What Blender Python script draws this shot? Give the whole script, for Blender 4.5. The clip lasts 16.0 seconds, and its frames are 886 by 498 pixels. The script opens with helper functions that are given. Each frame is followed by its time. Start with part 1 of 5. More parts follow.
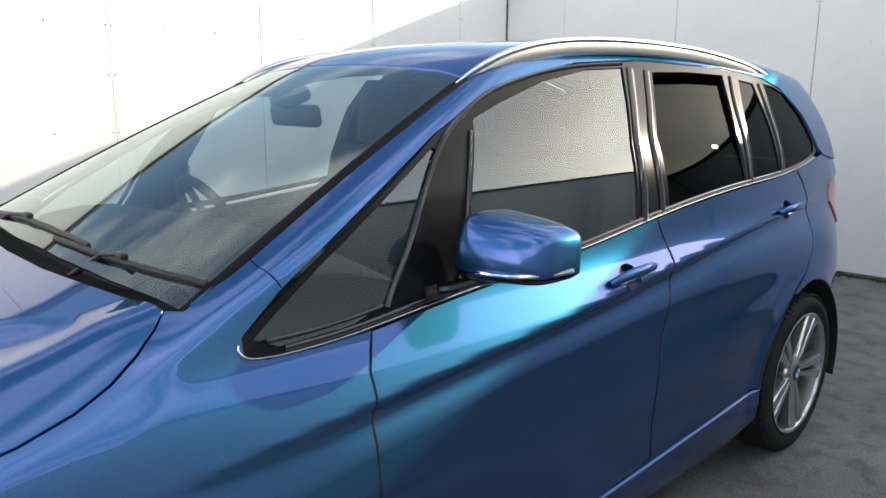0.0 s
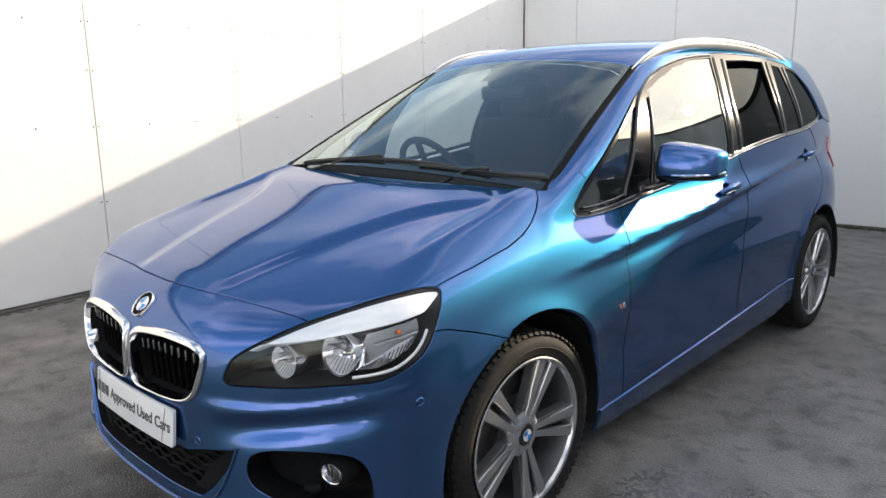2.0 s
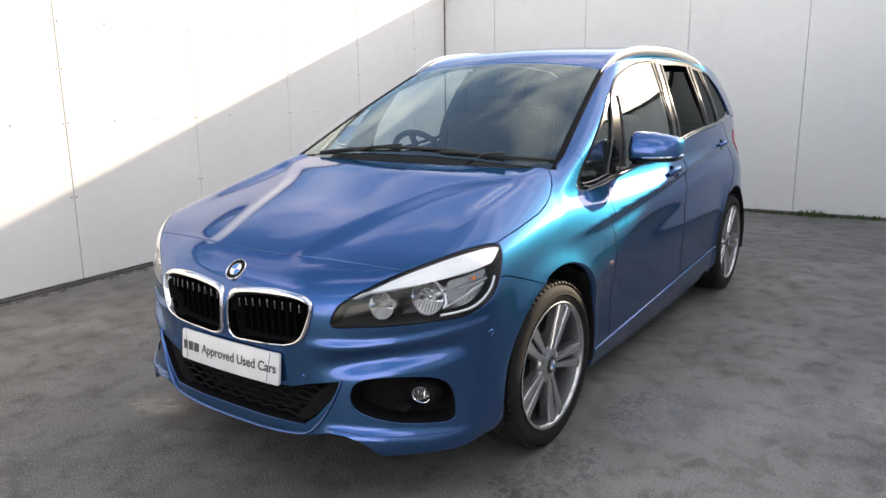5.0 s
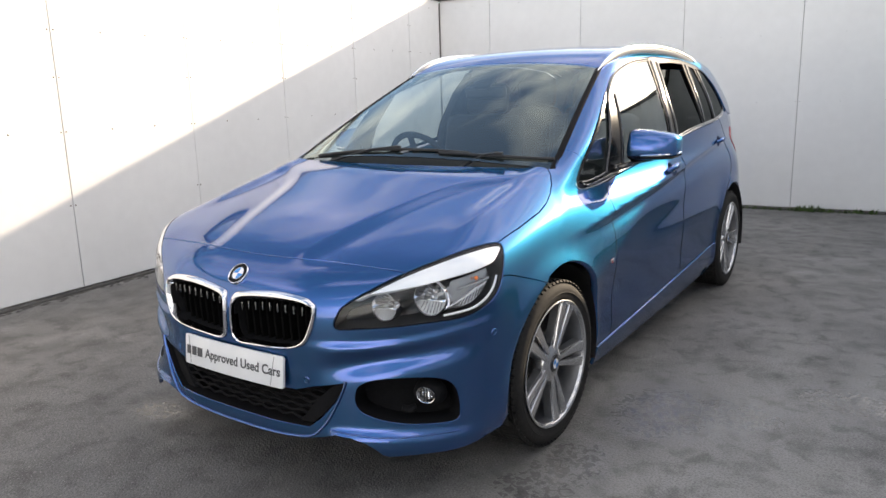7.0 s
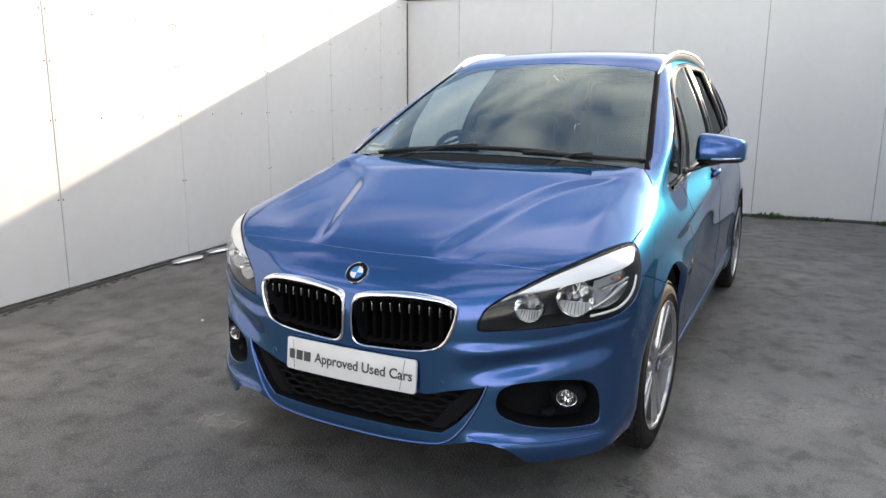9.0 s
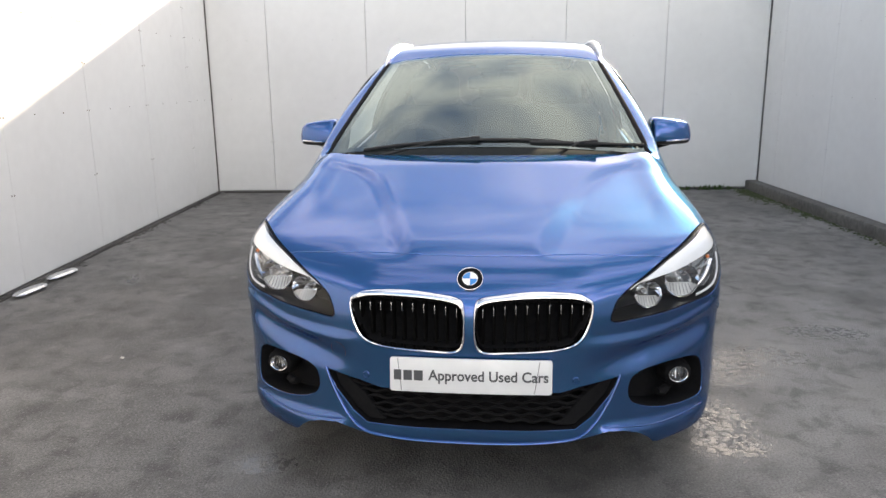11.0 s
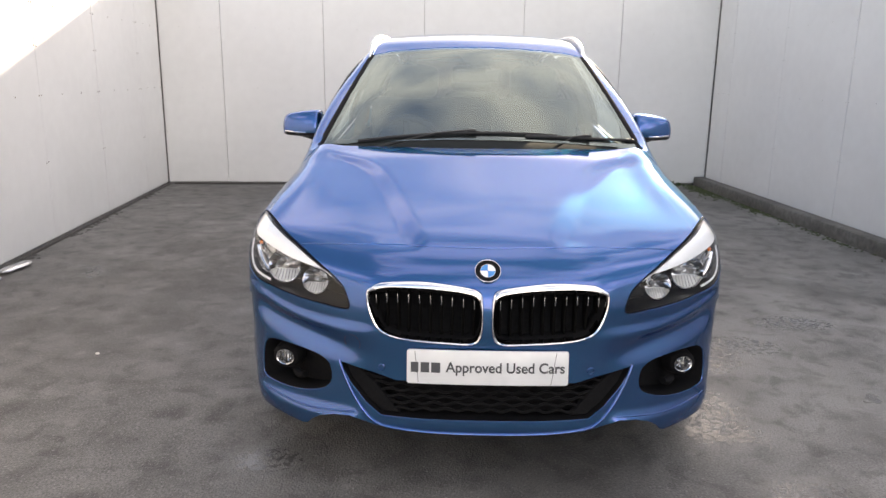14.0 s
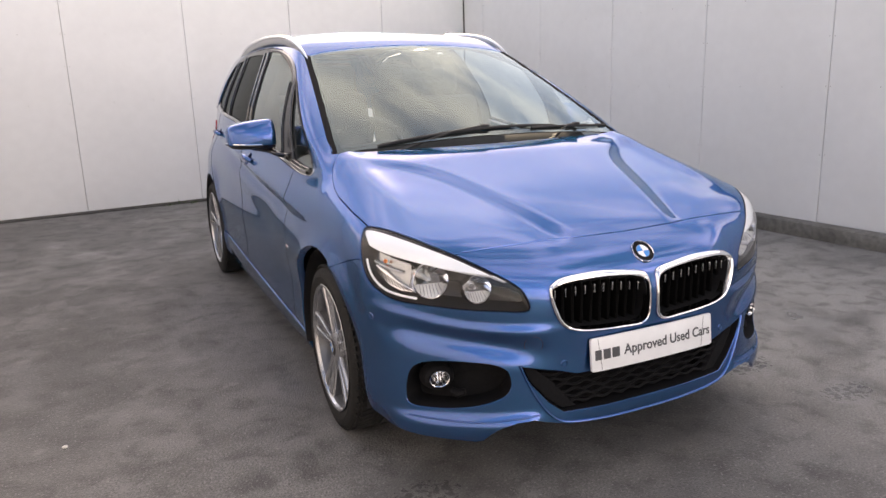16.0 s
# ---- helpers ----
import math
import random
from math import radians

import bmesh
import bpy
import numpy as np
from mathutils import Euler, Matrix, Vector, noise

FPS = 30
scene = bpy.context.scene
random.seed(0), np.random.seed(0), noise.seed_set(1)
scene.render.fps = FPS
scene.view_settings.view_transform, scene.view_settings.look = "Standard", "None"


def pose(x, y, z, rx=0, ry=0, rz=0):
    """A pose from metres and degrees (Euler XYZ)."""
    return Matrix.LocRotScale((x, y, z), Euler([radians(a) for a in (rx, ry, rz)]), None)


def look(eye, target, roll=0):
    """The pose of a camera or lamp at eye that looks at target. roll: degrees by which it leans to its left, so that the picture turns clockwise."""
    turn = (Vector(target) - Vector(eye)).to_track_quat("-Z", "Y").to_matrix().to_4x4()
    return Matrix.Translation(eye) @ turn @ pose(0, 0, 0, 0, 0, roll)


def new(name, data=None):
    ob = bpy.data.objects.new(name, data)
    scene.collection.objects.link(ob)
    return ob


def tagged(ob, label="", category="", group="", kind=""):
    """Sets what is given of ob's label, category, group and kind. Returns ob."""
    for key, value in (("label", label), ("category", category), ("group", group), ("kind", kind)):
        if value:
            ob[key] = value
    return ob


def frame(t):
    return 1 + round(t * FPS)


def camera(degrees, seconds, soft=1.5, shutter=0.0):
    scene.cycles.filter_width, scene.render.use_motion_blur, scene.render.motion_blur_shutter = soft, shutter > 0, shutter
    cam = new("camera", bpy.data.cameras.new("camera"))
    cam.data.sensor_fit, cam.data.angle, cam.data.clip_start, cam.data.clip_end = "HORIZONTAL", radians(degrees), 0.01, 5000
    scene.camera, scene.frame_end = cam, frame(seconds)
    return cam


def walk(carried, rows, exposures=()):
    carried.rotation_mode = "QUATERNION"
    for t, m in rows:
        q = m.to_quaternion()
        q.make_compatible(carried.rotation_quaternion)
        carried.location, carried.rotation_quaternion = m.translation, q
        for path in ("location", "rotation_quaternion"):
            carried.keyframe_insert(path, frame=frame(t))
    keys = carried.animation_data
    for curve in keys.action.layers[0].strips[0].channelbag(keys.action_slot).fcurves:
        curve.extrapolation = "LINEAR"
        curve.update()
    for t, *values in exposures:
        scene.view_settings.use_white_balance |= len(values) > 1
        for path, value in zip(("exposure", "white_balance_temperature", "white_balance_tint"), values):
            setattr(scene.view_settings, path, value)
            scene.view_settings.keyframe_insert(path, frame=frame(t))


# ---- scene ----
EXPOSURES = [(0.0, 1.14, 6900, 11), (1.5, 1.1, 7000, 13), (3.0, 1.2, 7250, 16), (7.0, 1.22, 7250, 16), (9.0, 1.16, 7150, 14), (11.5, 1.38, 7450, 16), (13.5, 1.38, 7600, 18), (15.0, 1.4, 7800, 22), (16.0, 1.4, 7900, 24)]
SKY, SUN = 0.15, 3.4
CLOUD, GLOW = (8.3, 8.45, 8.3), 2.0
CLOUD_LEAN = (0.09, 0.0, -0.08)
BRIGHT_SIDE, SIDE_LOW, SIDE_HIGH = (0.55, -0.6, -0.4), 0.80, 1.55
cam = camera(62.4, 16.0)
PATH = [
    (0, (1.951, -0.224, 1.432), (0.519, 1.111, 1.023), 0.4),
    (0.5, (1.996, -0.653, 1.398), (0.599, 0.726, 1.012), 0.1),
    (1, (2.093, -1.01, 1.408), (0.681, 0.347, 1.005), -0.1),
    (1.5, (2.153, -1.358, 1.423), (0.754, 0.009, 1.009), -0.4),
    (2, (2.152, -1.697, 1.391), (0.804, -0.281, 0.966), -0.8),
    (2.5, (2.197, -1.934, 1.391), (0.906, -0.467, 0.965), -0.3),
    (3, (2.119, -2.163, 1.384), (0.927, -0.608, 0.983), 0.1),
    (3.5, (2.033, -2.351, 1.388), (0.927, -0.739, 0.967), -0.2),
    (4, (2.062, -2.41, 1.394), (0.95, -0.804, 0.966), 0.1),
    (6.5, (2.059, -2.468, 1.382), (0.954, -0.855, 0.96), -1.8),
    (7, (2.057, -2.462, 1.384), (0.95, -0.85, 0.963), -1.6),
    (7.5, (2.058, -2.435, 1.386), (0.939, -0.831, 0.969), -0.7),
    (8, (1.941, -2.505, 1.381), (0.849, -0.882, 0.967), 0.2),
    (8.5, (1.681, -2.701, 1.38), (0.682, -1.019, 0.965), -0.1),
    (9, (1.361, -2.786, 1.359), (0.468, -1.045, 0.945), 0.4),
    (11.5, (0.071, -3.059, 1.4), (-0.042, -1.116, 0.937), -0.8),
    (12, (0.078, -3.055, 1.403), (-0.019, -1.114, 0.932), -0.7),
    (12.5, (0.077, -3.064, 1.403), (-0.014, -1.12, 0.939), -0.7),
    (13, (0.098, -3.05, 1.399), (-0.002, -1.11, 0.925), -0.6),
    (13.5, (0.088, -3.023, 1.389), (-0.019, -1.081, 0.922), -0.1),
    (14, (-0.112, -3.056, 1.386), (-0.141, -1.112, 0.918), 0.7),
    (14.5, (-0.488, -3.09, 1.405), (-0.35, -1.152, 0.933), -0.1),
    (15, (-0.897, -2.983, 1.385), (-0.544, -1.071, 0.915), -0.9),
    (15.5, (-1.346, -2.874, 1.372), (-0.705, -1.038, 0.911), -1.1),
    (16, (-1.65, -2.651, 1.375), (-0.811, -0.897, 0.906), -1.85),
]
walk(cam, [(t, look(eye, target, roll)) for t, eye, target, roll in PATH], EXPOSURES)

# ---- light ----
SUN_WAY = Matrix.Rotation(radians(4.5), 3, "Z") @ Vector((0.42, 1.0, 0.345))
world = bpy.data.worlds.new("sky")
scene.world = world
world.use_nodes = True
wn, wl = world.node_tree.nodes, world.node_tree.links
sky = wn.new("ShaderNodeTexSky")
sky.sky_type, sky.sun_disc = "NISHITA", False
sky.sun_elevation = math.atan2(SUN_WAY.z, math.hypot(SUN_WAY.x, SUN_WAY.y))
sky.sun_rotation = math.atan2(SUN_WAY.x, SUN_WAY.y)
cloud_co, cloud = wn.new("ShaderNodeTexCoord"), wn.new("ShaderNodeTexNoise")
cloud_map = wn.new("ShaderNodeMapping")
cloud_map.inputs["Scale"].default_value = (1.0, 1.0, 2.6)
cloud.inputs["Scale"].default_value, cloud.inputs["Detail"].default_value, cloud.inputs["Distortion"].default_value = 2.3, 7.0, 0.3
cover = wn.new("ShaderNodeMapRange")
cover.inputs["From Min"].default_value, cover.inputs["From Max"].default_value = 0.40, 0.58
cover.inputs["To Max"].default_value = 0.9
blend = wn.new("ShaderNodeMix")
blend.data_type = "RGBA"
wl.new(cloud_co.outputs["Generated"], cloud_map.inputs["Vector"]), wl.new(cloud_map.outputs[0], cloud.inputs["Vector"])
# more cloud low down and over the sunny side
lean, summed = wn.new("ShaderNodeVectorMath"), wn.new("ShaderNodeMath")
lean.operation, lean.inputs[1].default_value = "DOT_PRODUCT", CLOUD_LEAN
wl.new(cloud_co.outputs["Generated"], lean.inputs[0]), wl.new(lean.outputs["Value"], summed.inputs[0]), wl.new(cloud.outputs["Fac"], summed.inputs[1])
wl.new(summed.outputs[0], cover.inputs["Value"]), wl.new(cover.outputs[0], blend.inputs[0])
# clouds are brighter towards the sun
aim, glow, lit = wn.new("ShaderNodeVectorMath"), wn.new("ShaderNodeMapRange"), wn.new("ShaderNodeVectorMath")
aim.operation, lit.operation = "DOT_PRODUCT", "SCALE"
aim.inputs[1].default_value = SUN_WAY.normalized()
wl.new(cloud_co.outputs["Generated"], aim.inputs[0]), wl.new(aim.outputs["Value"], glow.inputs["Value"])
glow.interpolation_type = "SMOOTHSTEP"
glow.inputs["From Min"].default_value, glow.inputs["From Max"].default_value = 0.93, 1.0
glow.inputs["To Min"].default_value, glow.inputs["To Max"].default_value = 1.0, GLOW
lit.inputs[0].default_value = CLOUD[:3]
# and thicker, duller on the far side of the yard
flank, span, both_ways = wn.new("ShaderNodeVectorMath"), wn.new("ShaderNodeMapRange"), wn.new("ShaderNodeMath")
flank.operation, both_ways.operation = "DOT_PRODUCT", "MULTIPLY"
flank.inputs[1].default_value = BRIGHT_SIDE
span.inputs["From Min"].default_value, span.inputs["From Max"].default_value = -0.5, 0.95
span.inputs["To Min"].default_value, span.inputs["To Max"].default_value = SIDE_LOW, SIDE_HIGH
wl.new(cloud_co.outputs["Generated"], flank.inputs[0]), wl.new(flank.outputs["Value"], span.inputs["Value"])
wl.new(glow.outputs[0], both_ways.inputs[0]), wl.new(span.outputs[0], both_ways.inputs[1])
wl.new(both_ways.outputs[0], lit.inputs["Scale"]), wl.new(lit.outputs[0], blend.inputs[7])
wl.new(sky.outputs[0], blend.inputs[6]), wl.new(blend.outputs[2], wn["Background"].inputs["Color"])
wn["Background"].inputs["Strength"].default_value = SKY
sun = new("sun", bpy.data.lights.new("sun", "SUN"))
sun.data.energy, sun.data.angle, sun.data.color = SUN, radians(0.53), (1.0, 0.88, 0.68)
sun.matrix_world = look(SUN_WAY * 30, (0, 0, 0))

# ---- materials ----
def material(name, colour, rough=0.5, metal=0.0, coat=0.0, grain=0.0, scale=30.0, bump=0.0, bump_scale=200.0, wear=0.0, wear_scale=2.0, spec=0.5):
    """A surface with variation at two scales and a fine relief."""
    m = bpy.data.materials.new(name)
    m.use_nodes = True
    nt = m.node_tree
    b = nt.nodes["Principled BSDF"]
    b.inputs["Roughness"].default_value, b.inputs["Metallic"].default_value = rough, metal
    b.inputs["Coat Weight"].default_value, b.inputs["Coat Roughness"].default_value = coat, 0.02
    b.inputs["Specular IOR Level"].default_value = spec
    b.inputs["Base Color"].default_value = (*colour, 1)
    co = nt.nodes.new("ShaderNodeTexCoord").outputs["Object"]

    def noisy(sc, detail=4.0):
        n = nt.nodes.new("ShaderNodeTexNoise")
        n.inputs["Scale"].default_value, n.inputs["Detail"].default_value = sc, detail
        nt.links.new(co, n.inputs["Vector"])
        return n.outputs["Fac"]

    if grain or wear:
        total = None
        for amount, sc in ((grain, scale), (wear, wear_scale)):
            r = nt.nodes.new("ShaderNodeMapRange")
            r.inputs["From Min"].default_value, r.inputs["From Max"].default_value = 0.3, 0.7
            r.inputs["To Min"].default_value, r.inputs["To Max"].default_value = 1 - amount, 1 + amount
            nt.links.new(noisy(sc), r.inputs["Value"])
            if total is None:
                total = r.outputs[0]
            else:
                k = nt.nodes.new("ShaderNodeMath")
                k.operation = "MULTIPLY"
                nt.links.new(total, k.inputs[0]), nt.links.new(r.outputs[0], k.inputs[1])
                total = k.outputs[0]
        v = nt.nodes.new("ShaderNodeVectorMath")
        v.operation = "SCALE"
        v.inputs[0].default_value = colour
        nt.links.new(total, v.inputs["Scale"]), nt.links.new(v.outputs[0], b.inputs["Base Color"])
    if bump:
        n = nt.nodes.new("ShaderNodeBump")
        n.inputs["Strength"].default_value, n.inputs["Distance"].default_value = bump, 0.004
        nt.links.new(noisy(bump_scale), n.inputs["Height"]), nt.links.new(n.outputs[0], b.inputs["Normal"])
    return m


def car_paint():
    """Blue metallic paint under a clear coat: a fine violet-blue layer and coarse teal flakes that scatter more widely."""
    m = material("blue_metallic_paint", (0.03, 0.07, 0.27), 0.17, 0.95, 0.9, spec=0.3)
    nt = m.node_tree
    b = nt.nodes["Principled BSDF"]
    co = nt.nodes.new("ShaderNodeTexCoord").outputs["Object"]
    f = nt.nodes.new("ShaderNodeTexVoronoi")
    f.inputs["Scale"].default_value = 1600
    nt.links.new(co, f.inputs["Vector"])
    layers = []
    for dark, light in (((0.036, 0.040, 0.235), (0.066, 0.096, 0.400)), ((0.013, 0.132, 0.238), (0.030, 0.265, 0.408))):
        mix = nt.nodes.new("ShaderNodeMix")
        mix.data_type = "RGBA"
        mix.inputs[6].default_value, mix.inputs[7].default_value = (*dark, 1), (*light, 1)
        nt.links.new(f.outputs["Color"], mix.inputs[0])
        layers.append(mix.outputs[2])
    nt.links.new(layers[0], b.inputs["Base Color"])
    b.inputs["Specular Tint"].default_value = (0.42, 0.46, 0.70, 1)
    flakes = nt.nodes.new("ShaderNodeBsdfPrincipled")
    for key, value in (("Roughness", 0.46), ("Metallic", 1.0), ("Coat Weight", 0.9), ("Coat Roughness", 0.02)):
        flakes.inputs[key].default_value = value
    nt.links.new(layers[1], flakes.inputs["Base Color"])
    flakes.inputs["Specular Tint"].default_value = (0.35, 0.60, 0.72, 1)
    x = nt.nodes.new("ShaderNodeMixShader")
    x.inputs[0].default_value = 0.37
    nt.links.new(b.outputs[0], x.inputs[1]), nt.links.new(flakes.outputs[0], x.inputs[2])
    nt.links.new(x.outputs[0], nt.nodes["Material Output"].inputs["Surface"])
    return m


def glass(name, tint, gloss, sheen=(0.93, 1.0, 0.98), most=1.0):
    """A thin pane: clear tint with a mirror gloss that grows towards grazing angles."""
    m = bpy.data.materials.new(name)
    m.use_nodes = True
    nt = m.node_tree
    nt.nodes.remove(nt.nodes["Principled BSDF"])
    t, g = nt.nodes.new("ShaderNodeBsdfTransparent"), nt.nodes.new("ShaderNodeBsdfGlossy")
    t.inputs["Color"].default_value, g.inputs["Color"].default_value = (*tint, 1), (*sheen, 1)
    g.inputs["Roughness"].default_value = 0.0
    f, p, r, x = (nt.nodes.new(k) for k in ("ShaderNodeLayerWeight", "ShaderNodeMath", "ShaderNodeMapRange", "ShaderNodeMixShader"))
    f.inputs["Blend"].default_value = 0.5
    p.operation = "POWER"
    p.inputs[1].default_value, r.inputs["To Min"].default_value = 5.0, gloss
    r.inputs["To Max"].default_value = most
    nt.links.new(f.outputs["Facing"], p.inputs[0]), nt.links.new(p.outputs[0], r.inputs["Value"]), nt.links.new(r.outputs[0], x.inputs[0])
    nt.links.new(t.outputs[0], x.inputs[1]), nt.links.new(g.outputs[0], x.inputs[2])
    nt.links.new(x.outputs[0], nt.nodes["Material Output"].inputs["Surface"])
    return m


def asphalt():
    """Dark worn asphalt, damp in places, with pale dried stains and moss near the edges of the yard."""
    m = material("worn_asphalt", (0.06, 0.06, 0.062), 0.8)
    nt = m.node_tree
    N, L = nt.nodes, nt.links
    b = N["Principled BSDF"]
    co = N.new("ShaderNodeTexCoord").outputs["Object"]

    def noisy(sc, detail, lo, hi, dist=0.0):
        n, r = N.new("ShaderNodeTexNoise"), N.new("ShaderNodeMapRange")
        n.inputs["Scale"].default_value, n.inputs["Detail"].default_value, n.inputs["Distortion"].default_value = sc, detail, dist
        r.inputs["From Min"].default_value, r.inputs["From Max"].default_value = lo, hi
        L.new(co, n.inputs["Vector"]), L.new(n.outputs["Fac"], r.inputs["Value"])
        return r.outputs[0]

    def mixed(fac, a, c):
        x = N.new("ShaderNodeMix")
        x.data_type = "RGBA"
        for k, v in ((6, a), (7, c)):
            if isinstance(v, tuple):
                x.inputs[k].default_value = (*v, 1)
            else:
                L.new(v, x.inputs[k])
        L.new(fac, x.inputs[0])
        return x.outputs[2]

    def times(a, v):
        k = N.new("ShaderNodeMath")
        k.operation = "MULTIPLY"
        L.new(a, k.inputs[0])
        if isinstance(v, float):
            k.inputs[1].default_value = v
        else:
            L.new(v, k.inputs[1])
        return k.outputs[0]

    stones = N.new("ShaderNodeTexVoronoi")
    stones.inputs["Scale"].default_value = 95
    L.new(co, stones.inputs["Vector"])
    fine = mixed(times(noisy(150, 3, 0.30, 0.72), 0.85), ASPHALT_DARK, ASPHALT_LIGHT)
    fine = mixed(times(stones.outputs["Distance"], 0.55), fine, (0.28, 0.275, 0.267))
    big = mixed(times(noisy(1.1, 6, 0.42, 0.70, 0.4), 0.75), fine, (0.26, 0.253, 0.245))
    big = mixed(times(noisy(4.5, 6, 0.45, 0.68, 0.3), 0.55), big, (0.074, 0.0725, 0.071))
    big = mixed(times(noisy(0.45, 4, 0.45, 0.7), 0.6), big, (0.058, 0.0565, 0.055))
    # broad ragged patches, paler to the right and front, darker to the left
    for x, y, wide, long, tone, most in TONE_PATCHES:
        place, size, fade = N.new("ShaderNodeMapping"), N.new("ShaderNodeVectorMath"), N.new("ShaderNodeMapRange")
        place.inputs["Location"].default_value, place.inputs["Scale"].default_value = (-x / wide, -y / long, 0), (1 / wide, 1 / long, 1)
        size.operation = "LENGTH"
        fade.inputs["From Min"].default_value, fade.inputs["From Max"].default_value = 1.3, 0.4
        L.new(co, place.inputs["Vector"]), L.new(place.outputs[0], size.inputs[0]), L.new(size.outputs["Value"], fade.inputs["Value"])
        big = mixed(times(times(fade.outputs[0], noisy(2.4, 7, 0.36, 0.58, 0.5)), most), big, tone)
    big = mixed(times(noisy(9.0, 9, 0.50, 0.68, 0.5), 0.55), big, (0.046, 0.045, 0.044))
    big = mixed(times(noisy(120.0, 4, 0.46, 0.60), 0.38), big, (0.036, 0.035, 0.034))
    big = mixed(times(noisy(85.0, 5, 0.58, 0.68), 0.45), big, (0.32, 0.315, 0.305))
    spots = mixed(times(noisy(7.0, 5, 0.66, 0.74), 0.6), big, (0.21, 0.205, 0.198))
    wet = times(noisy(0.9, 5, 0.48, 0.74, 0.6), noisy(3.2, 5, 0.34, 0.70))
    ragged = noisy(34.0, 9, 0.36, 0.56, 0.8)
    for x, y, wide, long in PUDDLES:
        place, size, fade, most = N.new("ShaderNodeMapping"), N.new("ShaderNodeVectorMath"), N.new("ShaderNodeMapRange"), N.new("ShaderNodeMath")
        place.inputs["Location"].default_value, place.inputs["Scale"].default_value = (-x / wide, -y / long, 0), (1 / wide, 1 / long, 1)
        size.operation, most.operation = "LENGTH", "MAXIMUM"
        fade.inputs["From Min"].default_value, fade.inputs["From Max"].default_value = 1.5, 0.5
        L.new(co, place.inputs["Vector"]), L.new(place.outputs[0], size.inputs[0]), L.new(size.outputs["Value"], fade.inputs["Value"])
        L.new(wet, most.inputs[0]), L.new(times(fade.outputs[0], ragged), most.inputs[1])
        wet = most.outputs[0]
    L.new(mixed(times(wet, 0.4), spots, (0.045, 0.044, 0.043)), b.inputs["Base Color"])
    r = N.new("ShaderNodeMapRange")
    r.inputs["To Min"].default_value, r.inputs["To Max"].default_value = 0.72, 0.08
    L.new(wet, r.inputs["Value"]), L.new(r.outputs[0], b.inputs["Roughness"])
    bp = N.new("ShaderNodeBump")
    bp.inputs["Distance"].default_value = 0.012
    rise = N.new("ShaderNodeMapRange")
    rise.inputs["To Min"].default_value, rise.inputs["To Max"].default_value = 0.32, 0.08
    L.new(wet, rise.inputs["Value"]), L.new(rise.outputs[0], bp.inputs["Strength"])
    n = N.new("ShaderNodeTexVoronoi")
    n.inputs["Scale"].default_value = 130
    L.new(co, n.inputs["Vector"]), L.new(n.outputs["Distance"], bp.inputs["Height"]), L.new(bp.outputs[0], b.inputs["Normal"])
    return m


PUDDLES = ((1.15, 0.50, 0.26, 0.34), (1.0, -0.15, 0.16, 0.28), (0.98, -0.36, 0.20, 0.14), (1.13, -0.79, 0.18, 0.10), (-0.78, -0.64, 0.16, 0.11), (1.43, 0.62, 0.24, 0.18), (1.85, 1.0, 0.3, 0.16))
TONE_PATCHES = ((2.1, 0.2, 1.4, 2.2, (0.28, 0.275, 0.266), 0.95), (1.1, -1.7, 1.2, 0.8, (0.23, 0.226, 0.219), 0.5), (-1.9, 2.2, 1.3, 3.4, (0.055, 0.054, 0.052), 0.6))
ASPHALT_DARK, ASPHALT_LIGHT = (0.060, 0.0585, 0.057), (0.24, 0.235, 0.227)
PAINT = car_paint()
# body blue darkened so that the handle dishes hold their shade in the colour
RECESS = material("blue_with_painted_shade", (0.010, 0.022, 0.07), 0.35, 0.2, coat=0.3, grain=0.1, scale=60)
WALL = material("painted_steel_sheet", (0.66, 0.665, 0.67), 0.62, grain=0.02, scale=9, wear=0.035, wear_scale=1.1, bump=0.05, bump_scale=60, spec=0.3)
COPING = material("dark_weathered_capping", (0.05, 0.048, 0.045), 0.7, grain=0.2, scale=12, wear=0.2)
JOINT = material("dark_joint_gap", (0.20, 0.195, 0.19), 0.8, grain=0.3, scale=20)
SCREW = material("rusty_screw_head", (0.16, 0.14, 0.12), 0.5, 0.4, grain=0.3, scale=60)
PALE_SCREW = material("painted_screw_head", (0.42, 0.42, 0.42), 0.6, grain=0.2, scale=60)
KERB = material("dirty_concrete_kerb", (0.12, 0.115, 0.105), 0.85, grain=0.25, scale=25, wear=0.3, wear_scale=3, bump=0.4, bump_scale=90)
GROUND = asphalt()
BLACK = material("black_plastic", (0.014, 0.014, 0.015), 0.5, grain=0.15, scale=80, bump=0.1, bump_scale=500)
GLOSS_BLACK = material("gloss_black_trim", (0.008, 0.008, 0.009), 0.12, coat=0.6, grain=0.1, scale=40)
MATTE = material("matt_black_plastic", (0.007, 0.007, 0.008), 0.85, grain=0.2, scale=80, spec=0.15)
GRILLE_BLACK = material("grille_black_plastic", (0.004, 0.004, 0.004), 0.95, grain=0.2, scale=80, spec=0.05)
SURROUND = material("satin_black_trim", (0.007, 0.007, 0.008), 0.16, grain=0.1, scale=40, spec=0.14)
CHROME = material("polished_chrome", (0.82, 0.83, 0.85), 0.07, 1.0, grain=0.02, scale=40)
BROW_SILVER = material("pale_silver_plastic", (0.86, 0.87, 0.88), 0.3, 0.15, coat=0.5, grain=0.03, scale=60)
RAIL_GREY = material("grey_anodised_metal", (0.34, 0.345, 0.35), 0.3, 0.9, grain=0.05, scale=60)
CHAMBER = material("grey_plated_plastic", (0.42, 0.43, 0.44), 0.22, 0.9, grain=0.1, scale=90)
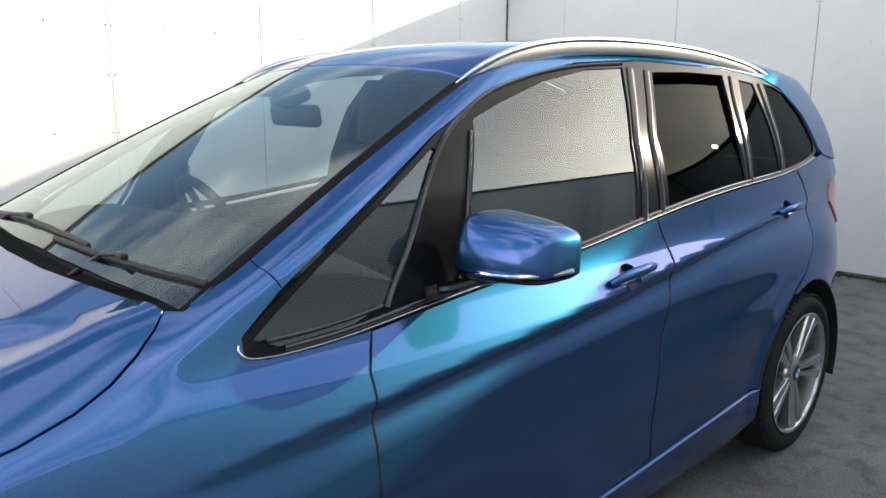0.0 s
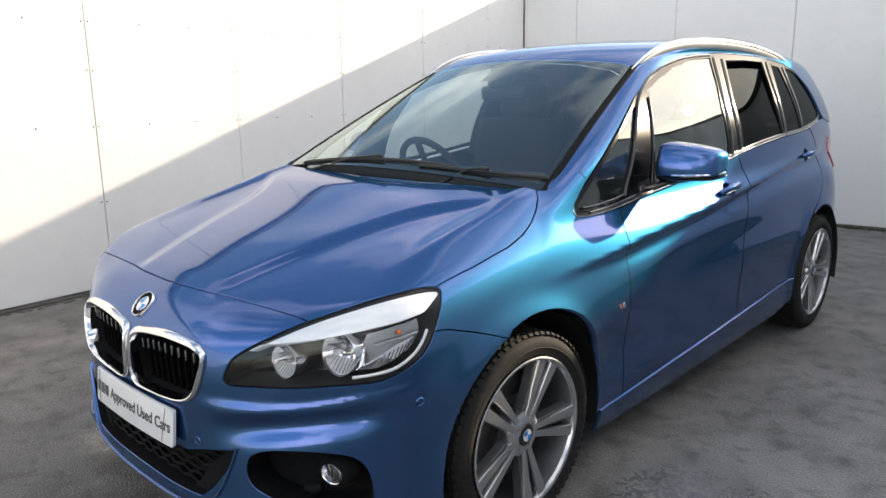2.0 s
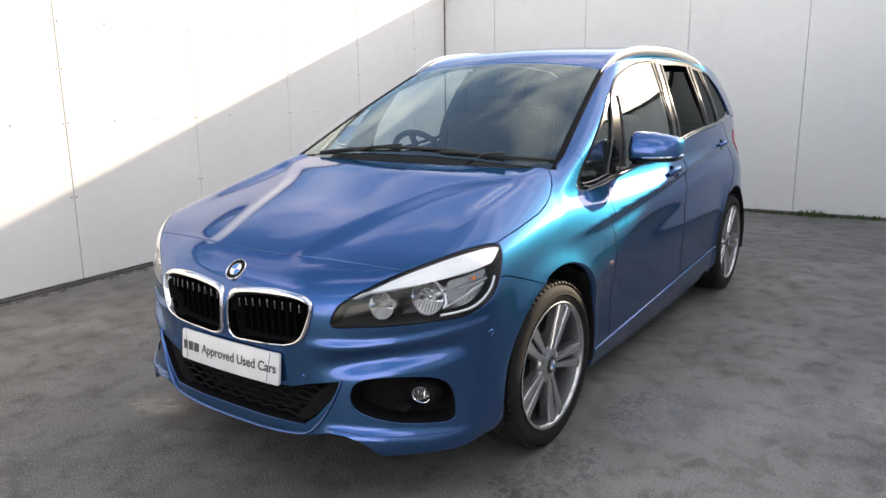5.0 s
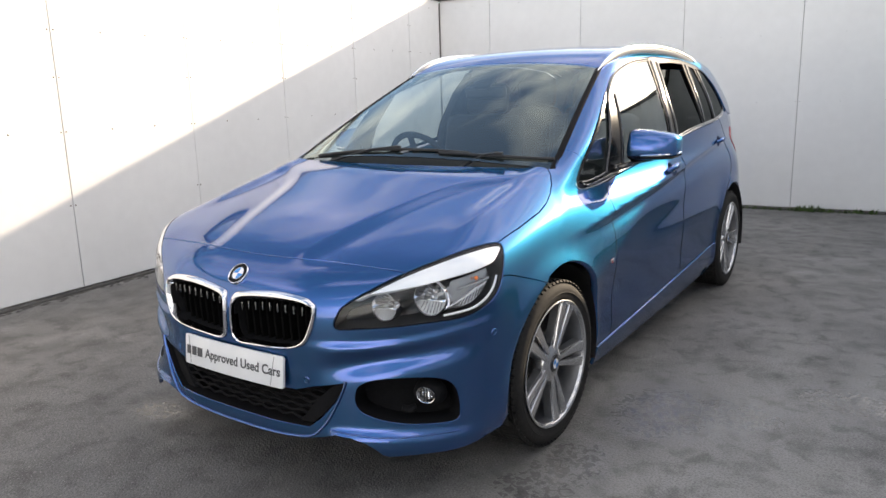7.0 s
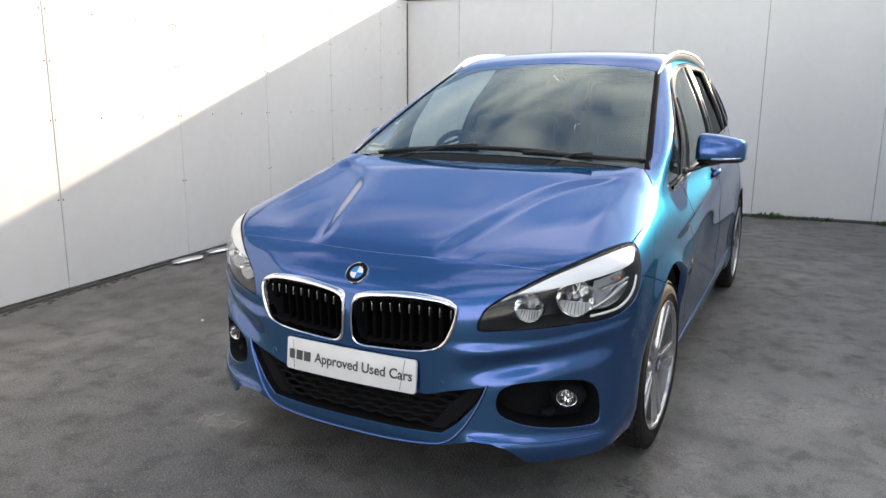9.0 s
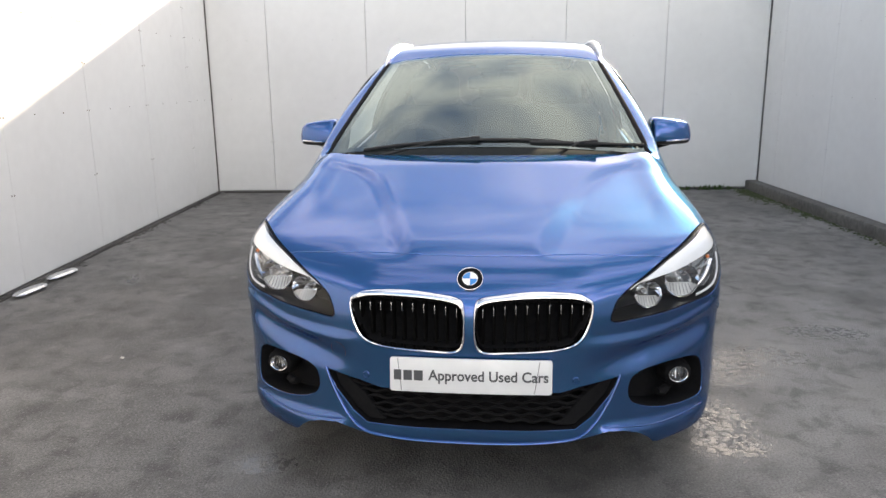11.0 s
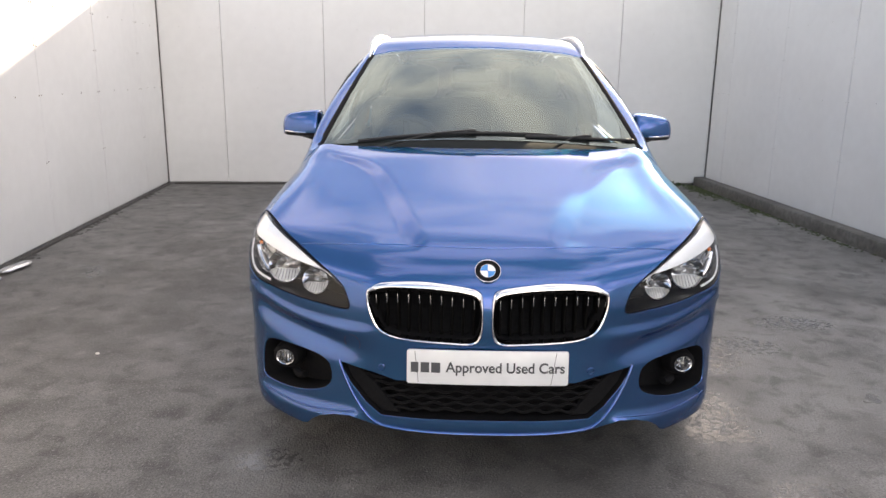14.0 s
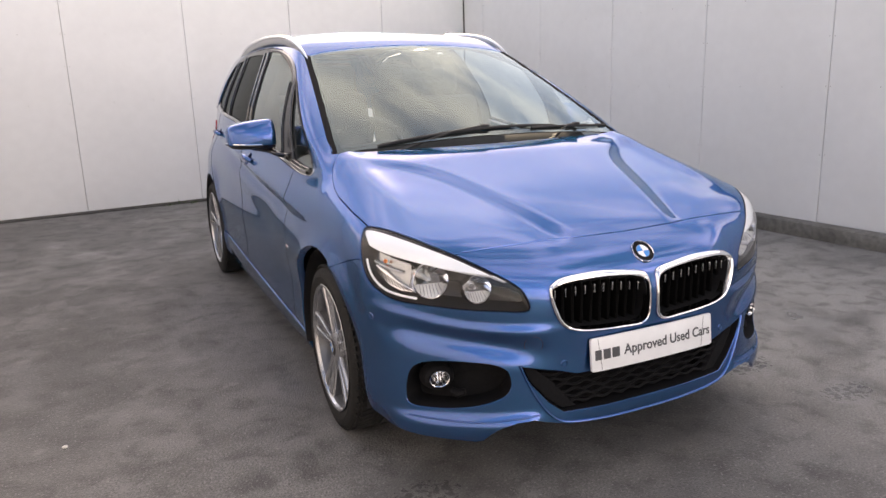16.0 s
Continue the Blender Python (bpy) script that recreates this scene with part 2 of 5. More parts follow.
SATIN = material("satin_aluminium", (0.72, 0.73, 0.74), 0.24, 1.0, grain=0.05, scale=60)
ALLOY = material("machined_silver_alloy", (0.50, 0.505, 0.52), 0.26, 0.92, coat=0.4, grain=0.06, scale=40, wear=0.05, wear_scale=8)
ALLOY_DARK = material("dark_painted_alloy", (0.16, 0.165, 0.175), 0.4, 0.6, coat=0.3, grain=0.1, scale=30)
IRON = material("brake_iron", (0.20, 0.19, 0.18), 0.45, 0.8, grain=0.2, scale=50)
TYRE = material("tyre_rubber", (0.017, 0.0165, 0.016), 0.75, grain=0.25, scale=70, wear=0.2, wear_scale=6, bump=0.2, bump_scale=300, spec=0.25)
CABIN = material("dark_grey_trim", (0.032, 0.032, 0.034), 0.85, grain=0.2, scale=60, bump=0.2, bump_scale=300, spec=0.15)
CLOTH = material("black_seat_cloth", (0.022, 0.022, 0.024), 0.9, grain=0.3, scale=200, bump=0.3, bump_scale=700)
LINER = material("grey_headliner", (0.42, 0.415, 0.40), 0.9, grain=0.05, scale=90)
WHITE = material("white_plate_plastic", (0.72, 0.73, 0.74), 0.28, coat=0.3, grain=0.02, scale=30, wear=0.04, wear_scale=9)
LETTER = material("dark_grey_lettering", (0.06, 0.063, 0.07), 0.5, grain=0.05, scale=90)
BLUE = material("bright_blue_enamel", (0.02, 0.22, 0.60), 0.25, coat=0.6, grain=0.03, scale=90)
ENAMEL = material("white_enamel", (0.8, 0.8, 0.8), 0.25, coat=0.6, grain=0.03, scale=90)
RED = material("red_lamp_plastic", (0.35, 0.01, 0.012), 0.15, coat=1.0, grain=0.05, scale=40)
AMBER = material("amber_bulb", (0.75, 0.16, 0.02), 0.2, coat=0.8, grain=0.05, scale=90)
SHELF = material("frosted_lamp_plastic", (0.62, 0.62, 0.61), 0.35, 0.3, grain=0.08, scale=80)
LAMP_DARK = material("dark_lamp_housing", (0.022, 0.023, 0.025), 0.3, coat=0.2, grain=0.1, scale=60)
REFLECTOR = material("vapour_plated_reflector", (0.90, 0.90, 0.92), 0.07, 1.0, grain=0.02, scale=90)
SCREEN_GLASS = glass("clear_windscreen_glass", (0.72, 0.80, 0.79), 0.125, (0.86, 1.0, 1.0))
DOOR_GLASS = glass("clear_door_glass", (0.76, 0.82, 0.80), 0.13)
DARK_GLASS = glass("privacy_glass", (0.034, 0.018, 0.021), 0.003, most=0.3)
LENS = glass("clear_lamp_lens", (0.95, 0.96, 0.97), 0.03, (1.0, 1.0, 1.0))
WEED = material("green_weed", (0.045, 0.085, 0.018), 0.7, grain=0.3, scale=40)
MOSS = material("dull_moss", (0.045, 0.060, 0.022), 0.9, grain=0.4, scale=60)
CHIP = material("pale_stone", (0.62, 0.60, 0.56), 0.8, grain=0.2, scale=120)
GALVANISED = material("galvanised_metal", (0.60, 0.61, 0.62), 0.27, 0.9, grain=0.15, scale=30)

# ---- the form of the car: half-widths, heights and ends, in metres from the front axle's centre on the ground ----
import functools

@functools.lru_cache(maxsize=None)
def bends(ts, vs):
    """The second derivatives of the smoothest curve through stations."""
    n = len(ts)
    h = np.diff(ts)
    a, r = np.eye(n), np.zeros(n)
    for k in range(1, n - 1):
        a[k, k - 1:k + 2] = h[k - 1], 2 * (h[k - 1] + h[k]), h[k]
        r[k] = 6 * ((vs[k + 1] - vs[k]) / h[k] - (vs[k] - vs[k - 1]) / h[k - 1])
    return np.linalg.solve(a, r)


def curve(ts, vs, t):
    """A smooth curve through a few stations, straight beyond them."""
    m = bends(tuple(ts), tuple(vs))
    ts, vs, t = np.array(ts, float), np.array(vs, float), np.asarray(t, float)
    c = np.clip(t, ts[0], ts[-1])
    i = np.clip(np.searchsorted(ts, c) - 1, 0, len(ts) - 2)
    h = ts[i + 1] - ts[i]
    a, b = (ts[i + 1] - c) / h, (c - ts[i]) / h
    z = a * vs[i] + b * vs[i + 1] + ((a ** 3 - a) * m[i] + (b ** 3 - b) * m[i + 1]) * h * h / 6
    slope = (vs[i + 1] - vs[i]) / h + ((1 - 3 * a * a) * m[i] + (3 * b * b - 1) * m[i + 1]) * h / 6
    return z + slope * (t - c)


def smax(a, b, k):
    k = k * 1.35
    d = np.clip(1 - np.abs(a - b) / k, 0, 1)
    return np.maximum(a, b) + k * d * d * d / 6


def step01(a, b, t):
    s = np.clip((t - a) / (b - a), 0, 1)
    return s * s * s * (s * (6 * s - 15) + 10)


def bell(t, c, w):
    return np.exp(-(((t - c) / w) ** 2))


def side(y, z):
    """The half-width of the body."""
    x = curve([0.1, 0.22, 0.30, 0.45, 0.62, 0.78, 0.90, 0.99, 1.10, 1.30, 1.50, 1.60, 1.75],
              [0.80, 0.850, 0.868, 0.872, 0.884, 0.876, 0.846, 0.802, 0.785, 0.722, 0.615, 0.556, 0.43], z)
    x = x - 0.03 * np.clip((-0.2 - y) / 0.5, 0, 2) ** 2 - 0.055 * np.clip((y - 2.0) / 1.1, 0, 2) ** 2 * (0.45 + 0.55 * step01(0.8, 1.15, z))
    x = x - 0.12 * np.clip((y - 2.95) / 0.55, 0, 2) ** 2 * step01(1.1, 0.8, z)
    # the shoulder crease with its hollow below, and the swell of the front wing
    d = z - curve([-0.6, 0.0, 0.4, 0.8, 1.2, 1.75, 2.43, 3.2], [0.80, 0.813, 0.834, 0.862, 0.889, 0.936, 0.992, 1.04], y)
    there = step01(-0.05, 0.75, y) * step01(3.4, 2.7, y)
    x = x + 0.020 * np.where(d > 0, np.exp(-np.abs(d) / 0.085), np.exp(-(d / 0.024) ** 2)) * there
    x = x - 0.011 * bell(d, -0.050, 0.032) * step01(0.35, 0.8, y) * step01(2.4, 1.2, y)
    x = x - 0.012 * bell(z, 0.66 + 0.035 * y, 0.09) * step01(0.7, 1.2, y) * step01(2.9, 2.3, y)
    x = x + 0.026 * bell(z, 0.65, 0.14) * bell(y, 0.22, 0.42)
    for yc in (0.0, 2.78):
        x = x + 0.014 * bell(np.hypot(y - yc, z - 0.33), 0.38, 0.06) * step01(0.95, 0.7, z)
    return x


def hood(x, y):
    """The height of the bonnet."""
    a = np.abs(x)
    z = curve([-1.0, -0.83, -0.65, -0.4, -0.1, 0.15, 0.35, 0.8], [0.695, 0.767, 0.835, 0.915, 0.994, 1.058, 1.098, 1.17], y)
    z = z - 0.022 * (a / 0.75) ** 2
    # the raised middle, which narrows towards the nose
    ramp = np.clip((a - curve([-0.8, -0.64, -0.4, -0.2, 0.0, 0.1], [0.15, 0.195, 0.27, 0.335, 0.44, 0.54], y)) / 0.12 + 0.1, 0, 1)
    ramp = step01(0, 1, ramp)
    z = z + (0.005 - 0.015 * ramp + 0.005 * step01(0.0, 0.28, a - 0.5 - 0.5 * y)) * step01(-0.72, -0.60, y) * step01(0.2, 0.02, y)
    return z + 0.012 * bell(a, 0.70, 0.06) * step01(-0.5, -0.1, y)


def front(x, z):
    """How far the nose reaches forward."""
    a = np.abs(x)
    y = -0.828 + 0.262 * (a / 0.8) ** 3.3 + curve([0.1, 0.18, 0.215, 0.27, 0.45, 0.60, 0.72, 0.85], [0.05, 0.014, 0.002, 0.0, 0.006, 0.0, 0.002, 0.03], z)
    crease = 0.572 + 0.45 * np.clip(a - 0.46, 0, 0.4) ** 2
    y = y + 0.024 * step01(-0.026, 0.026, z - crease) * step01(0.26, 0.60, a) * (1 - 0.6 * step01(0.72, 0.85, a))
    y = y + 0.032 * bell(z, 0.508 + 0.20 * np.clip(a - 0.5, -0.1, 0.3), 0.042) * step01(0.32, 0.60, a) * (1 - 0.7 * step01(0.74, 0.86, a))
    return y - 0.02 * step01(0.30, 0.24, z) * step01(0.38, 0.5, a)


def rear(x, z):
    return curve([0.1, 0.3, 0.55, 0.9, 1.05, 1.2, 1.5, 1.7], [3.60, 3.72, 3.77, 3.76, 3.72, 3.66, 3.50, 3.40], z) - 0.14 * (np.abs(x) / 0.8) ** 2.5


def roof(x, y):
    return curve([0.6, 1.1, 1.6, 2.1, 2.7, 3.2, 3.7], [1.47, 1.555, 1.618, 1.636, 1.622, 1.580, 1.51], y) - 0.03 * (np.abs(x) / 0.6) ** 2


def screen(x, y):
    return 1.06 + 0.474 * (y - 0.12) + 0.012 * np.sin(np.clip((y - 0.12) / 1.0, 0, 1) * math.pi) - 0.169 * x * x


def lower_body(p):
    x, y, z = p[..., 0], p[..., 1], p[..., 2]
    f = smax(np.abs(x) - side(y, z), (z - hood(x, y)) * 0.95, 0.13)
    return smax(f, front(x, z) - y, 0.17 - 0.09 * step01(0.4, 0.8, np.abs(x)))


def upper_body(p):
    x, y, z = p[..., 0], p[..., 1], p[..., 2]
    f = smax(np.abs(x) - side(y, z), z - roof(x, y), 0.075)
    f = smax(f, (z - screen(x, y)) * 0.9, 0.05)
    return smax(f, y - rear(x, z), 0.12)


def whole_body(p):
    return -smax(-lower_body(p), -upper_body(p), 0.002 + 0.028 * step01(0.93, 1.03, p[..., 2]))


def side_body(p):
    x, y, z = p[..., 0], p[..., 1], p[..., 2]
    return smax(np.abs(x) - side(y, z), y - rear(x, z), 0.22 + 0.35 * step01(0.8, 0.5, z))


def cast(form, start, way, reach, steps=120):
    """The first point of a form on each ray."""
    lo, hit = np.zeros(len(start)), np.full(len(start), reach)
    found = np.zeros(len(start), bool)
    for s in np.linspace(0, reach, steps)[1:]:
        now = form(start + way * s) < 0
        hit = np.where(now & ~found, s, hit)
        found |= now
    lo, hi = hit - reach / (steps - 1), hit.copy()
    for _ in range(22):
        mid = (lo + hi) / 2
        inside = form(start + way * mid[:, None]) < 0
        hi, lo = np.where(inside, mid, hi), np.where(inside, lo, mid)
    return start + way * hi[:, None], found


def facing(form, p):
    """The outward normal of a form at points near it."""
    e = 0.002
    n = np.stack([form(p + d) - form(p - d) for d in np.eye(3) * e], -1)
    return n / np.maximum(np.linalg.norm(n, axis=-1, keepdims=True), 1e-9)


# ---- mesh tools ----
def part(name, bm, mat, parent=None, label="", smooth=True):
    """Links a bmesh as one mesh object under a thing or a part."""
    me = bpy.data.meshes.new(name)
    bm.normal_update()
    bm.to_mesh(me)
    bm.free()
    if smooth:
        me.shade_smooth()
        me.set_sharp_from_angle(angle=radians(38))
    me.materials.append(mat)
    ob = new(name, me)
    ob.parent = parent
    return tagged(ob, label)


def raw(name, verts, faces, mat, parent=None, label="", normals=None):
    me = bpy.data.meshes.new(name)
    me.from_pydata([tuple(map(float, v)) for v in verts], [], [tuple(map(int, f)) for f in faces])
    me.update()
    me.materials.append(mat)
    if normals is not None:
        me.shade_smooth()
        me.normals_split_custom_set_from_vertices([tuple(map(float, n)) for n in normals])
    ob = new(name, me)
    ob.parent = parent
    return tagged(ob, label)


def thing(name, label, category, at=(0, 0, 0), group=""):
    ob = tagged(new(name), label, category, group)
    ob.location = at
    return ob


def box(bm, centre, size, turn=None, bevel=0.0, segments=2):
    m = Matrix.Translation(centre) @ (turn or Matrix()) @ Matrix.Diagonal((*size, 1))
    made = bmesh.ops.create_cube(bm, size=1, matrix=m)["verts"]
    if bevel:
        edges = list({e for v in made for e in v.link_edges})
        bmesh.ops.bevel(bm, geom=edges, offset=bevel, segments=segments, affect="EDGES", profile=0.5)
    return bm


def lathe(bm, profile, turn, count=48, closed=False):
    """Turns a profile of (radius, height) round the z axis of the matrix turn."""
    rings = []
    for r, h in profile:
        rings.append([bm.verts.new(turn @ Vector((r * math.cos(2 * math.pi * k / count), r * math.sin(2 * math.pi * k / count), h))) for k in range(count)])
    pairs = list(zip(rings, rings[1:])) + ([(rings[-1], rings[0])] if closed else [])
    for a, b in pairs:
        for k in range(count):
            bm.faces.new((a[k], a[(k + 1) % count], b[(k + 1) % count], b[k]))
    return bm


def sweep(bm, path, radius, count=8, flat=1.0, up=(0, 0, 1)):
    """A tube along a path; radius may be a list; flat squeezes it along up."""
    path = [Vector(p) for p in path]
    radii = [float(r) for r in radius] if isinstance(radius, list) else [float(radius)] * len(path)
    rings = []
    for i, p in enumerate(path):
        way = (path[min(i + 1, len(path) - 1)] - path[max(i - 1, 0)]).normalized()
        a = way.cross(Vector(up)).normalized()
        b = a.cross(way).normalized()
        rings.append([bm.verts.new(p + radii[i] * (math.cos(t) * a + flat * math.sin(t) * b)) for t in (2 * math.pi * k / count for k in range(count))])
    for a, b in zip(rings, rings[1:]):
        for k in range(count):
            bm.faces.new((a[k], a[(k + 1) % count], b[(k + 1) % count], b[k]))
    bm.faces.new(rings[0][::-1]), bm.faces.new(rings[-1])
    return bm


def spline(points, per=8, closed=False):
    """A smooth path through points."""
    p = np.array(points, float)
    n = len(p)
    out = []
    for i in range(n if closed else n - 1):
        a, b, c, d = (p[(i + k) % n] if closed else p[min(max(i + k, 0), n - 1)] for k in (-1, 0, 1, 2))
        for s in np.linspace(0, 1, per, endpoint=False):
            out.append(0.5 * (2 * b + (c - a) * s + (2 * a - 5 * b + 4 * c - d) * s * s + (3 * b - a - 3 * c + d) * s ** 3))
    if not closed:
        out.append(p[-1])
    return np.array(out)


def inside(poly, pts):
    """Even-odd test of points against a polygon."""
    x, y = pts[:, 0], pts[:, 1]
    odd = np.zeros(len(pts), bool)
    for (ax, ay), (bx, by) in zip(poly, np.roll(poly, -1, 0)):
        if ay != by:
            odd ^= ((ay > y) != (by > y)) & (x < (bx - ax) * (y - ay) / (by - ay) + ax)
    return odd


def inset(poly, d):
    """Moves a polygon's edge inwards by d."""
    area = np.sum(poly[:, 0] * np.roll(poly[:, 1], -1) - np.roll(poly[:, 0], -1) * poly[:, 1])
    t = np.roll(poly, -1, 0) - np.roll(poly, 1, 0)
    n = np.stack([-t[:, 1], t[:, 0]], 1) / np.maximum(np.linalg.norm(t, axis=1, keepdims=True), 1e-9)
    return poly + n * d * (1 if area > 0 else -1)


def dense(poly, gap):
    out = []
    for a, b in zip(poly, np.roll(poly, -1, 0)):
        n = max(1, int(math.ceil(np.linalg.norm(b - a) / gap)))
        out += [a + (b - a) * k / n for k in range(n)]
    return np.array(out)


AXIS_Y = 0.25


class Chart:
    """A flat chart of a form: seen along a direction, or round the upright axis in the nose."""

    def __init__(self, form, way=None):
        self.form, self.way = form, way
        if way is not None:
            w = Vector(way).normalized()
            u = w.cross(Vector((0, 0, 1)) if abs(w.z) < 0.8 else Vector((0, 1, 0))).normalized()
            self.w, self.u, self.v = np.array(w), np.array(u), np.array(u.cross(w).normalized())

    def flat(self, p):
        p = np.array(p, float)
        if self.way is None:
            return np.stack([np.arctan2(p[:, 0], AXIS_Y - p[:, 1]), p[:, 2]], 1)
        return np.stack([p @ self.u, p @ self.v], 1)

    def lift(self, q, offset=0.0):
        if self.way is None:
            out = np.stack([np.sin(q[:, 0]), -np.cos(q[:, 0]), 0 * q[:, 0]], 1)
            start = np.stack([0 * q[:, 0], AXIS_Y + 0 * q[:, 0], q[:, 1]], 1) + out * 1.5
            p, _ = cast(self.form, start, -out, 1.4)
        else:
            start = q[:, :1] * self.u + q[:, 1:] * self.v + self.w * 4.5
            p, _ = cast(self.form, start, np.repeat(-self.w[None], len(q), 0), 6.0, 360)
        n = facing(self.form, p)
        return p + n * offset, n


def panel(name, chart, outline, mat, parent, label="", holes=(), gap=0.002, step=0.025, rim=0.016, offset=0.0, mirror=False, rounded=False):
    """A pressed panel: the stretch of a form inside an outline, with its edge turned in."""
    from_3d = lambda pts, d: inset(dense(chart.flat(spline(pts, 6, True) if rounded else pts), step * 0.6), d)  # noqa: E731
    loops = [from_3d(outline, gap)] + [inset(dense(chart.flat(h), step * 0.6), -0.001) for h in holes]
    lo, hi = loops[0].min(0), loops[0].max(0)
    g = np.stack(np.meshgrid(np.arange(lo[0], hi[0], step), np.arange(lo[1], hi[1], step * 0.9)), -1).reshape(-1, 2)
    g = g + np.where((np.arange(len(g)) % 2)[:, None], 1e-5, 0)
    odd = np.zeros(len(g), bool)
    near = np.full(len(g), 9.0)
    for lp in loops:
        odd ^= inside(lp, g)
        near = np.minimum(near, np.sqrt(((g[:, None] - lp[None]) ** 2).sum(-1)).min(1))
    g = g[odd & (near > step * 0.45)]
    pts, edges = [], []
    for lp in loops:
        s = len(pts)
        pts += list(lp)
        edges += [(s + k, s + (k + 1) % len(lp)) for k in range(len(lp))]
    pts += list(g)
    from mathutils.geometry import delaunay_2d_cdt
    vs, _, fs, *_ = delaunay_2d_cdt([Vector(p) for p in pts], edges, [], 0, 1e-7)
    q = np.array([tuple(v) for v in vs])
    f = np.array([tuple(t) for t in fs if len(t) == 3])
    mid = q[f].mean(1)
    odd = np.zeros(len(mid), bool)
    for lp in loops:
        odd ^= inside(lp, mid)
    f = f[odd]
    p, n = chart.lift(q, offset)
    area = np.cross(p[f[:, 1]] - p[f[:, 0]], p[f[:, 2]] - p[f[:, 0]])
    flip = (area * n[f[:, 0]]).sum(-1) < 0
    f[flip] = f[flip][:, ::-1]
    if rim:
        count = {}
        for t in f:
            for a, b in ((t[0], t[1]), (t[1], t[2]), (t[2], t[0])):
                count[(a, b)] = True
        border = [(a, b) for a, b in count if (b, a) not in count]
        quads, extra, en = [], [], []
        for a, b in border:
            s = len(p) + len(extra)
            side_way = np.cross(p[b] - p[a], n[a])
            side_way = side_way / max(np.linalg.norm(side_way), 1e-9)
            extra += [p[a], p[b], p[b] - n[b] * rim, p[a] - n[a] * rim]
            en += [n[a] * 0.5 + side_way * 0.5, n[b] * 0.5 + side_way * 0.5, side_way, side_way]
            quads.append((s + 1, s, s + 3, s + 2))
        faces = [tuple(t) for t in f] + quads
        p, n = np.concatenate([p, np.array(extra)]), np.concatenate([n, np.array(en)])
    else:
        faces = [tuple(t) for t in f]
    made = []
    for sign in (1, -1) if mirror else (1,):
        flipv = np.array([sign, 1, 1])
        ob = raw(name, p * flipv, faces if sign > 0 else [t[::-1] for t in faces], mat, parent, label, n * flipv)
        made.append(ob)
    return made if mirror else made[0]


def snap(chart, pts, gap=0.02):
    """Lays an open line on a form, point by point."""
    pts = np.array(pts, float)
    out = []
    for a, b in zip(pts, pts[1:]):
        n = max(1, int(math.ceil(np.linalg.norm(b - a) / gap)))
        out += [a + (b - a) * k / n for k in range(n)]
    out.append(pts[-1])
    return [tuple(p) for p in chart.lift(chart.flat(np.array(out)))[0]]


def recess(name, chart, outline, depth, mat, parent, label="", mirror=False, rounded=False, step=0.03, front_off=-0.003):
    """A dark pocket behind an opening: its side walls and its bottom."""
    lp = dense(chart.flat(spline(outline, 6, True) if rounded else outline), step * 0.6)
    a, n = chart.lift(lp, front_off)
    b = a - n * depth
    c = b.mean(0)
    k = len(lp)
    inner = b * 0.5 + c * 0.5
    verts = np.concatenate([a, b, inner, c[None]])
    faces = []
    for i in range(k):
        j = (i + 1) % k
        faces += [(i, j, k + j, k + i), (k + i, k + j, 2 * k + j, 2 * k + i), (2 * k + i, 2 * k + j, 3 * k)]
    made = [raw(name, verts * np.array([s, 1, 1]), faces, mat, parent, label) for s in ((1, -1) if mirror else (1,))]
    return made if mirror else made[0]


def ribbon(name, chart, outline, width, height, mat, parent, label="", mirror=False, offset=0.0, closed=True, per=8):
    """A raised strip along a line on a form."""
    line = spline(outline, per, closed)
    p, n = chart.lift(chart.flat(line), offset)
    made = []
    for s in (1, -1) if mirror else (1,):
        bm = bmesh.new()
        k = len(p)
        rings = []
        for i in range(k):
            way = p[(i + 1) % k] - p[i - 1] if closed else p[min(i + 1, k - 1)] - p[max(i - 1, 0)]
            way = way / np.linalg.norm(way)
            a = np.cross(way, n[i])
            prof = [(-0.5, -0.3), (-0.5, 0.25), (-0.3, 0.8), (0, 1), (0.3, 0.8), (0.5, 0.25), (0.5, -0.3)]
            rings.append([bm.verts.new(Vector((p[i] + a * width * u + n[i] * height * v) * np.array([s, 1, 1]))) for u, v in prof])
        for i in range(k if closed else k - 1):
            a, b = rings[i], rings[(i + 1) % k]
            for j in range(len(a) - 1):
                bm.faces.new((a[j], a[j + 1], b[j + 1], b[j]))
        bmesh.ops.recalc_face_normals(bm, faces=bm.faces)
        made.append(part(name, bm, mat, parent, label))
    return made if mirror else made[0]


def frame_ring(name, chart, inner, outer, mat, parent, label=""):
    """A rounded frame between two closed lines on a form, wide where they lie apart."""
    (a, n), (b, _) = (chart.lift(chart.flat(spline(line, 6, True))) for line in (inner, outer))
    bm = bmesh.new()
    rings = []
    for p, q, m in zip(a, b, n):
        prof = [(0.0, -0.022), (0.0, 0.009), (0.10, 0.0135), (0.35, 0.0155), (0.65, 0.0135), (0.9, 0.0075), (1.0, 0.001), (1.02, -0.006)]
        rings.append([bm.verts.new(Vector(p + (q - p) * u + m * v)) for u, v in prof])
    for i in range(len(rings)):
        c, d = rings[i], rings[(i + 1) % len(rings)]
        for j in range(len(c) - 1):
            bm.faces.new((c[j], c[j + 1], d[j + 1], d[j]))
    bmesh.ops.recalc_face_normals(bm, faces=bm.faces)
    return part(name, bm, mat, parent, label)


